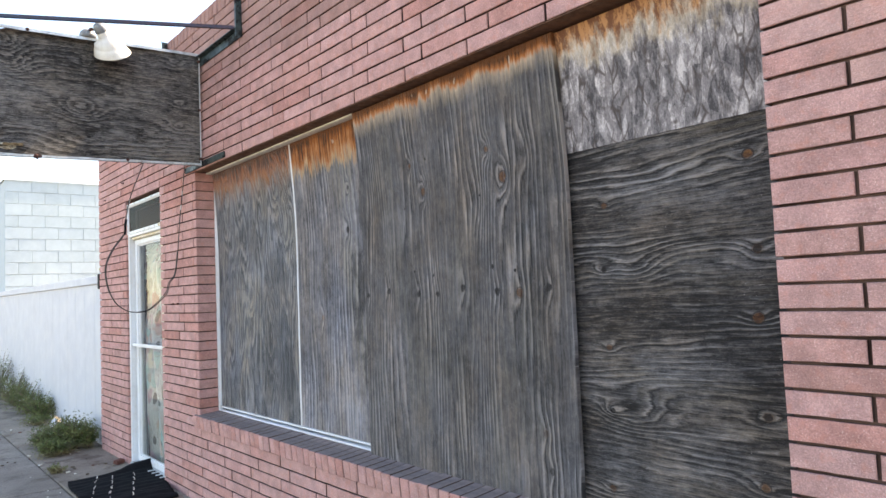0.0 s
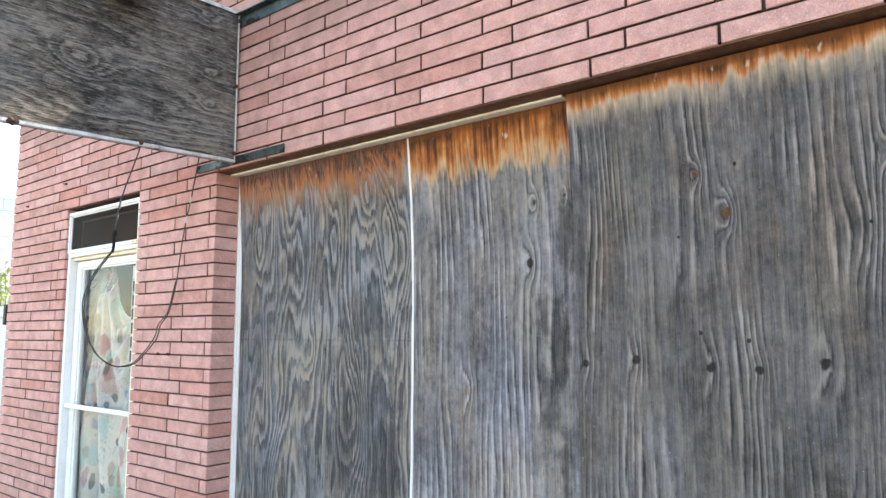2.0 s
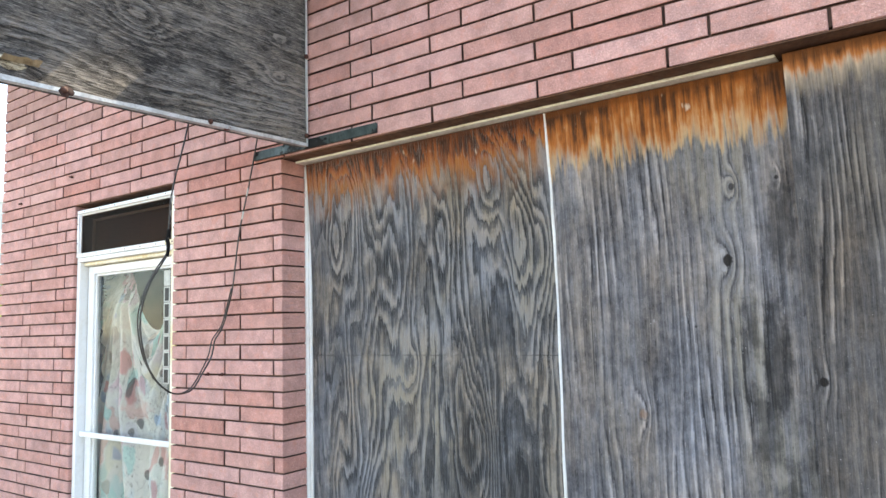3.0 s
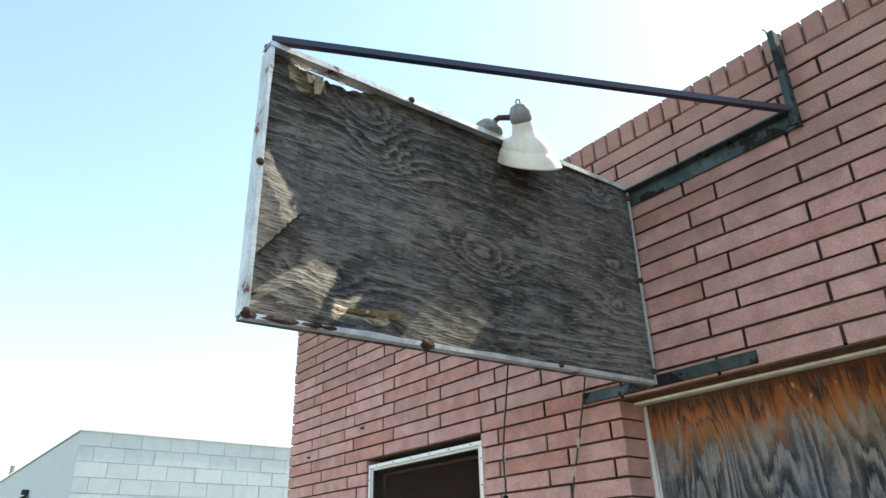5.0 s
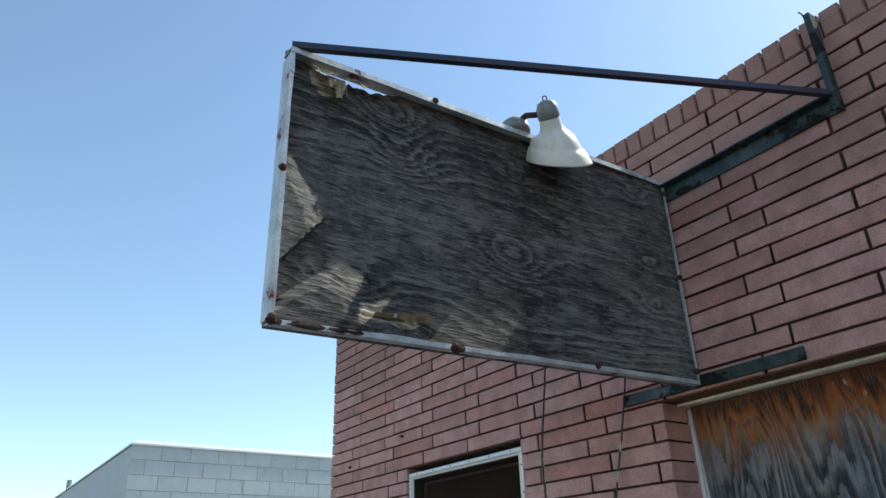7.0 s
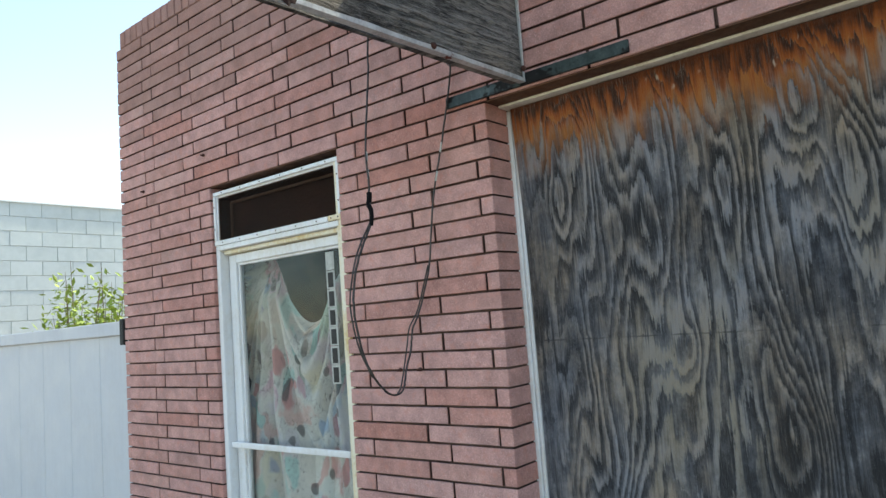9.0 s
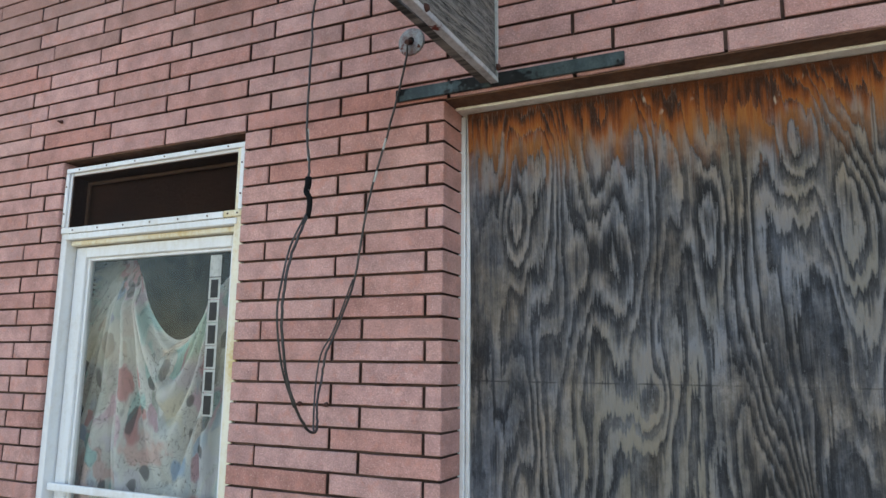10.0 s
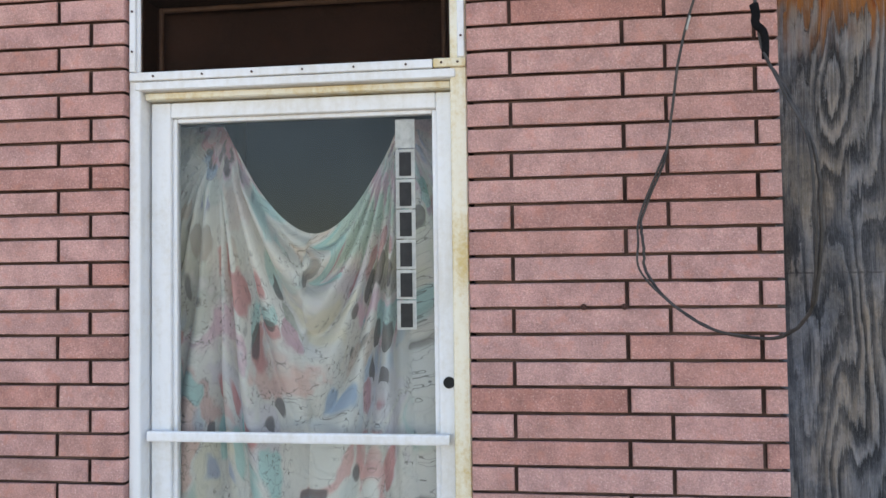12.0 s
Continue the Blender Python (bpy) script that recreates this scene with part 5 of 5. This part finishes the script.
bmesh.ops.transform(frag, matrix=pose(1.745, 6.46, G + 0.022, 4, -6, 24), verts=frag.verts)
solid("brick_fragment", frag, SHARD, "small dark red broken piece of brick on the pavement", "brick fragment")
random.seed(77)
for i in range(70):
    x, y = random.uniform(0.95, 1.78), random.uniform(5.1, 9.6)
    if 1.14 < x and y < 6.25 and random.random() < 0.8:
        y += 1.2
    w = random.uniform(0.006, 0.018)
    peb = brick_chunk(w * 1.6, w, w * 0.6, i)
    bmesh.ops.transform(peb, matrix=pose(x, y, G + 0.002 + w * 0.2, 0, 0, random.uniform(0, 180)), verts=peb.verts)
    solid("pebble", peb, random.choice((SANDY, SHARD, BARK, TRIM)), "small crumb of grit on the pavement", "pebble", "grit on the pavement")
lit = bmesh.new()
tube(((1.70, 8.95, G + 0.03), (1.76, 9.14, G + 0.06), (1.79, 9.24, G + 0.04)), 0.030, 7, bm=lit, taper=0.02)
solid("litter", lit, ALU, "crumpled white paper litter on the pavement", "litter")
nails = ((6.43, 2.50), (5.207, 1.432), (5.11, 1.432), (7.02, 2.42))
for y, z in nails:
    nb = tube(((F + 0.004, y, z), (F - 0.022, y, z - 0.002)), 0.004, 6)
    lathe(((0.0001, 0.0), (0.008, 0.0), (0.007, 0.006), (0.0001, 0.007)), pose(F - 0.004, y, z, 0, -90, 0), 8, bm=nb)
    solid("nail", nb, RUST, "rusty broken anchor stub in the brick wall", "nail", "anchors in the wall")

# ---- brickwork ----
random.seed(5)
BRICK_MESH = {}


def brick_mesh(length, height, depth, mat=None, ch=0.003, kind=0, bedded="", top=None):
    """A brick with broken front edges, centred on its face, which looks along -x; the back is left open.
    Mortar clings to the sides named in bedded: b below, u above, t and r the ends."""
    key = (round(length, 3), round(height, 3), round(depth, 3), kind, bedded, bool(top))
    if key not in BRICK_MESH:
        rnd = random.Random((length * 7919 + height * 104729 + depth * 131 + kind) % 9999)
        l, h = length / 2, height / 2
        n = 5 if length > 0.15 else 2
        rim = [(-l + 2 * l * i / n, -h) for i in range(n)] + [(l, -h)] + [(l, h)] + [(l - 2 * l * i / n, h) for i in range(1, n + 1)]
        m = len(rim)
        co = [(depth, s * l, q * h) for s, q in ((-1, -1), (1, -1), (1, 1), (-1, 1))]
        co += [(ch + rnd.uniform(0, 0.002), y, z - math.copysign(abs(rnd.gauss(0, 0.0007)), z)) for y, z in rim]
        co += [(rnd.uniform(-0.0006, 0.0006), y - math.copysign(ch * rnd.uniform(0.4, 1.2), y) * (abs(y) > l - 0.001), z - math.copysign(ch * rnd.uniform(0.3, 1.0), z)) for y, z in rim]
        a, e = 4, 4 + m
        faces = [(0, 1, *range(a + n, a - 1, -1)), (2, 3, *range(a + m - 1, a + n, -1)), (1, 2, a + n + 1, a + n), (3, 0, a, a + m - 1)]
        faces += [(a + q, a + (q + 1) % m, e + (q + 1) % m, e + q) for q in range(m)] + [tuple(range(e, e + m))]
        me = bpy.data.meshes.new("brick")
        me.from_pydata(co, [], [f[::-1] for f in faces])
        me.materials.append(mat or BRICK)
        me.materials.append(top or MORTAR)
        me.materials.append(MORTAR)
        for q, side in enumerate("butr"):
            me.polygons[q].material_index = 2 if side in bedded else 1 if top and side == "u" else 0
        BRICK_MESH[key] = me
    return BRICK_MESH[key]


def spread(a, b, first):
    """Ends of the bricks from a to b, with a joint at first and every PITCH."""
    n = math.ceil((a - first) / PITCH)
    cuts = []
    y = first + n * PITCH
    while y < b - 0.03:
        if y > a + 0.03:
            cuts.append(y)
        y += PITCH
    return list(zip([a, *cuts], [*cuts, b]))


def course(k):
    odd = k % 2 == 1
    if k >= HEAD_K:
        j = random.Random(k).uniform(-0.006, 0.006)
        cuts = [4.234, 3.8215, 3.409, 2.9965] if odd else [4.344, 3.958, 3.539, 3.12]
        cuts = [y + j for y in cuts[::-1]]
        while cuts[0] - 0.396 > START + 0.03:
            cuts.insert(0, cuts[0] - (0.4125 if cuts[0] > 2.8 else 0.396))
        while cuts[-1] + 0.38 < END - 0.03:
            cuts.append(cuts[-1] + (0.383 if odd else 0.380))
        return list(zip([START, *cuts], [*cuts, END]))
    runs = spread(START, WY0, 0.612 if odd else 0.43)
    if k < SILL_K:
        runs = spread(START, DY0, 5.377 if odd else 5.10)
    else:
        runs += [(a, b) for a, b in ((WY1, 5.0), (5.0, 5.377), (5.377, DY0))] if odd else [(WY1, 4.79), (4.79, 5.102), (5.102, DY0)]
    return runs + spread(DY1, END, 6.493 if odd else 6.585)


near, far = [], []
for k in range(CAP_K):
    for a, b in course(k):
        near.append((k, a, b))
near.sort(key=lambda q: abs((q[1] + q[2]) / 2 - 5.35) + (2.0 if q[0] > 42 or q[0] < 14 else 0.0))
near, far = near[:300], near[300:]


def brick_ends(a, b):
    """Half an upright joint, wider than the beds, is left at each end, none where a corner or opening is."""
    lo = a + (0 if a in (START, WY1, DY1) else JOINT * 0.7)
    hi = b - (0 if b in (END, WY0, DY0) else JOINT * 0.7)
    return lo, hi


def laid(k, a, b):
    """The mesh of one wall brick and the middle of its face."""
    lo, hi = brick_ends(a, b)
    ends = ("" if b in (END, WY0, DY0) else "t") + ("" if a in (START, WY1, DY1) else "r")
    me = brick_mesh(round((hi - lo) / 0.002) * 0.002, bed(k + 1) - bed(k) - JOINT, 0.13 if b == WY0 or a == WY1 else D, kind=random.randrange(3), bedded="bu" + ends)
    return me, (F + random.uniform(-0.0015, 0.0015), (lo + hi) / 2, (bed(k) + bed(k + 1)) / 2)


for k, a, b in near:
    me, at = laid(k, a, b)
    ob = new("brick", me)
    ob.parent, ob.location = wall_front, at
    ob.rotation_euler = (random.uniform(-0.003, 0.003), 0, random.uniform(-0.003, 0.003))


def joined(name, placed, mats, parent, kind="stuff"):
    co, faces, slots = [], [], []
    for me, loc in placed:
        n = len(co)
        co += [(v.co.x + loc[0], v.co.y + loc[1], v.co.z + loc[2]) for v in me.vertices]
        faces += [tuple(i + n for i in p.vertices) for p in me.polygons]
        slots += [p.material_index for p in me.polygons]
    me = bpy.data.meshes.new(name)
    me.from_pydata(co, [], faces)
    for m in mats:
        me.materials.append(m)
    me.polygons.foreach_set("material_index", slots)
    ob = new(name, me)
    if parent:
        ob.parent = parent
        ob.matrix_parent_inverse = Matrix.Translation(-place(parent))
    return tagged(ob, kind=kind)


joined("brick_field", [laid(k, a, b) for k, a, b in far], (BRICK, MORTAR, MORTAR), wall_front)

# rowlock sill and parapet cap
sill = solid("window_ledge", box(F - 0.002, PX + 0.04, WY0 + 0.002, WY1 - 0.002, SILL + 0.022, SILL + 0.070), MORTAR, "brick ledge of bricks on edge below the window", "window ledge", kind="structure")
n = round((WY1 + 0.06 - WY0 + 0.06) / CH)
for i in range(n):
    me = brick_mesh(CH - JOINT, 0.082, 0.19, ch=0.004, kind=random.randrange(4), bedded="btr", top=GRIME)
    ob = new("brick", me)
    ob.parent = sill
    ob.location = (F - 0.024 + random.uniform(-0.003, 0.003), WY0 - 0.06 + CH * (i + 0.5) + random.uniform(-0.0015, 0.0015), SILL + 0.044 + random.uniform(-0.002, 0.002))
    ob.rotation_euler = (0, radians(-5), 0)
cap = solid("parapet", box(CORE, F + 0.30, START, END - 0.03, CAPZ + 0.001, CAPZ + 0.075), MORTAR, "brick parapet capped with bricks on end", "parapet", kind="structure")
n = int((END - 0.02 - START) / 0.0672)
for i in range(n):
    y = END - 0.022 - 0.0672 * (i + 0.5)
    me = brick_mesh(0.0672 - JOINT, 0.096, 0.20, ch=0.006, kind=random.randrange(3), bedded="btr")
    loc = (F + 0.006 + random.uniform(-0.002, 0.002), y, CAPZ + JOINT + 0.048 + random.uniform(-0.002, 0.002))
    ob = new("brick", me)
    ob.parent, ob.location = cap, loc
    ob.rotation_euler = (random.uniform(-0.01, 0.01), 0, random.uniform(-0.008, 0.008))

# painted blocks
random.seed(9)
for j in range(18):
    z0 = BZ - 0.045 - 0.203 * (j + 1)
    off = 0.2 if j % 2 else 0.0
    x = 1.9
    while x < 7.4:
        w = 0.2 if (off and x == 1.9) else 0.405
        if z0 > 1.4:
            ob = new("block", brick_mesh(w - 0.004, 0.196, 0.05, BLOCK, 0.004, 7 + random.randrange(4)))
            ob.parent = block
            ob.matrix_parent_inverse = Matrix.Translation(-place(block))
            ob.location, ob.rotation_euler = (x + w / 2, BY + random.uniform(-0.002, 0.002), z0 + 0.1), (0, 0, radians(90))
        x += w
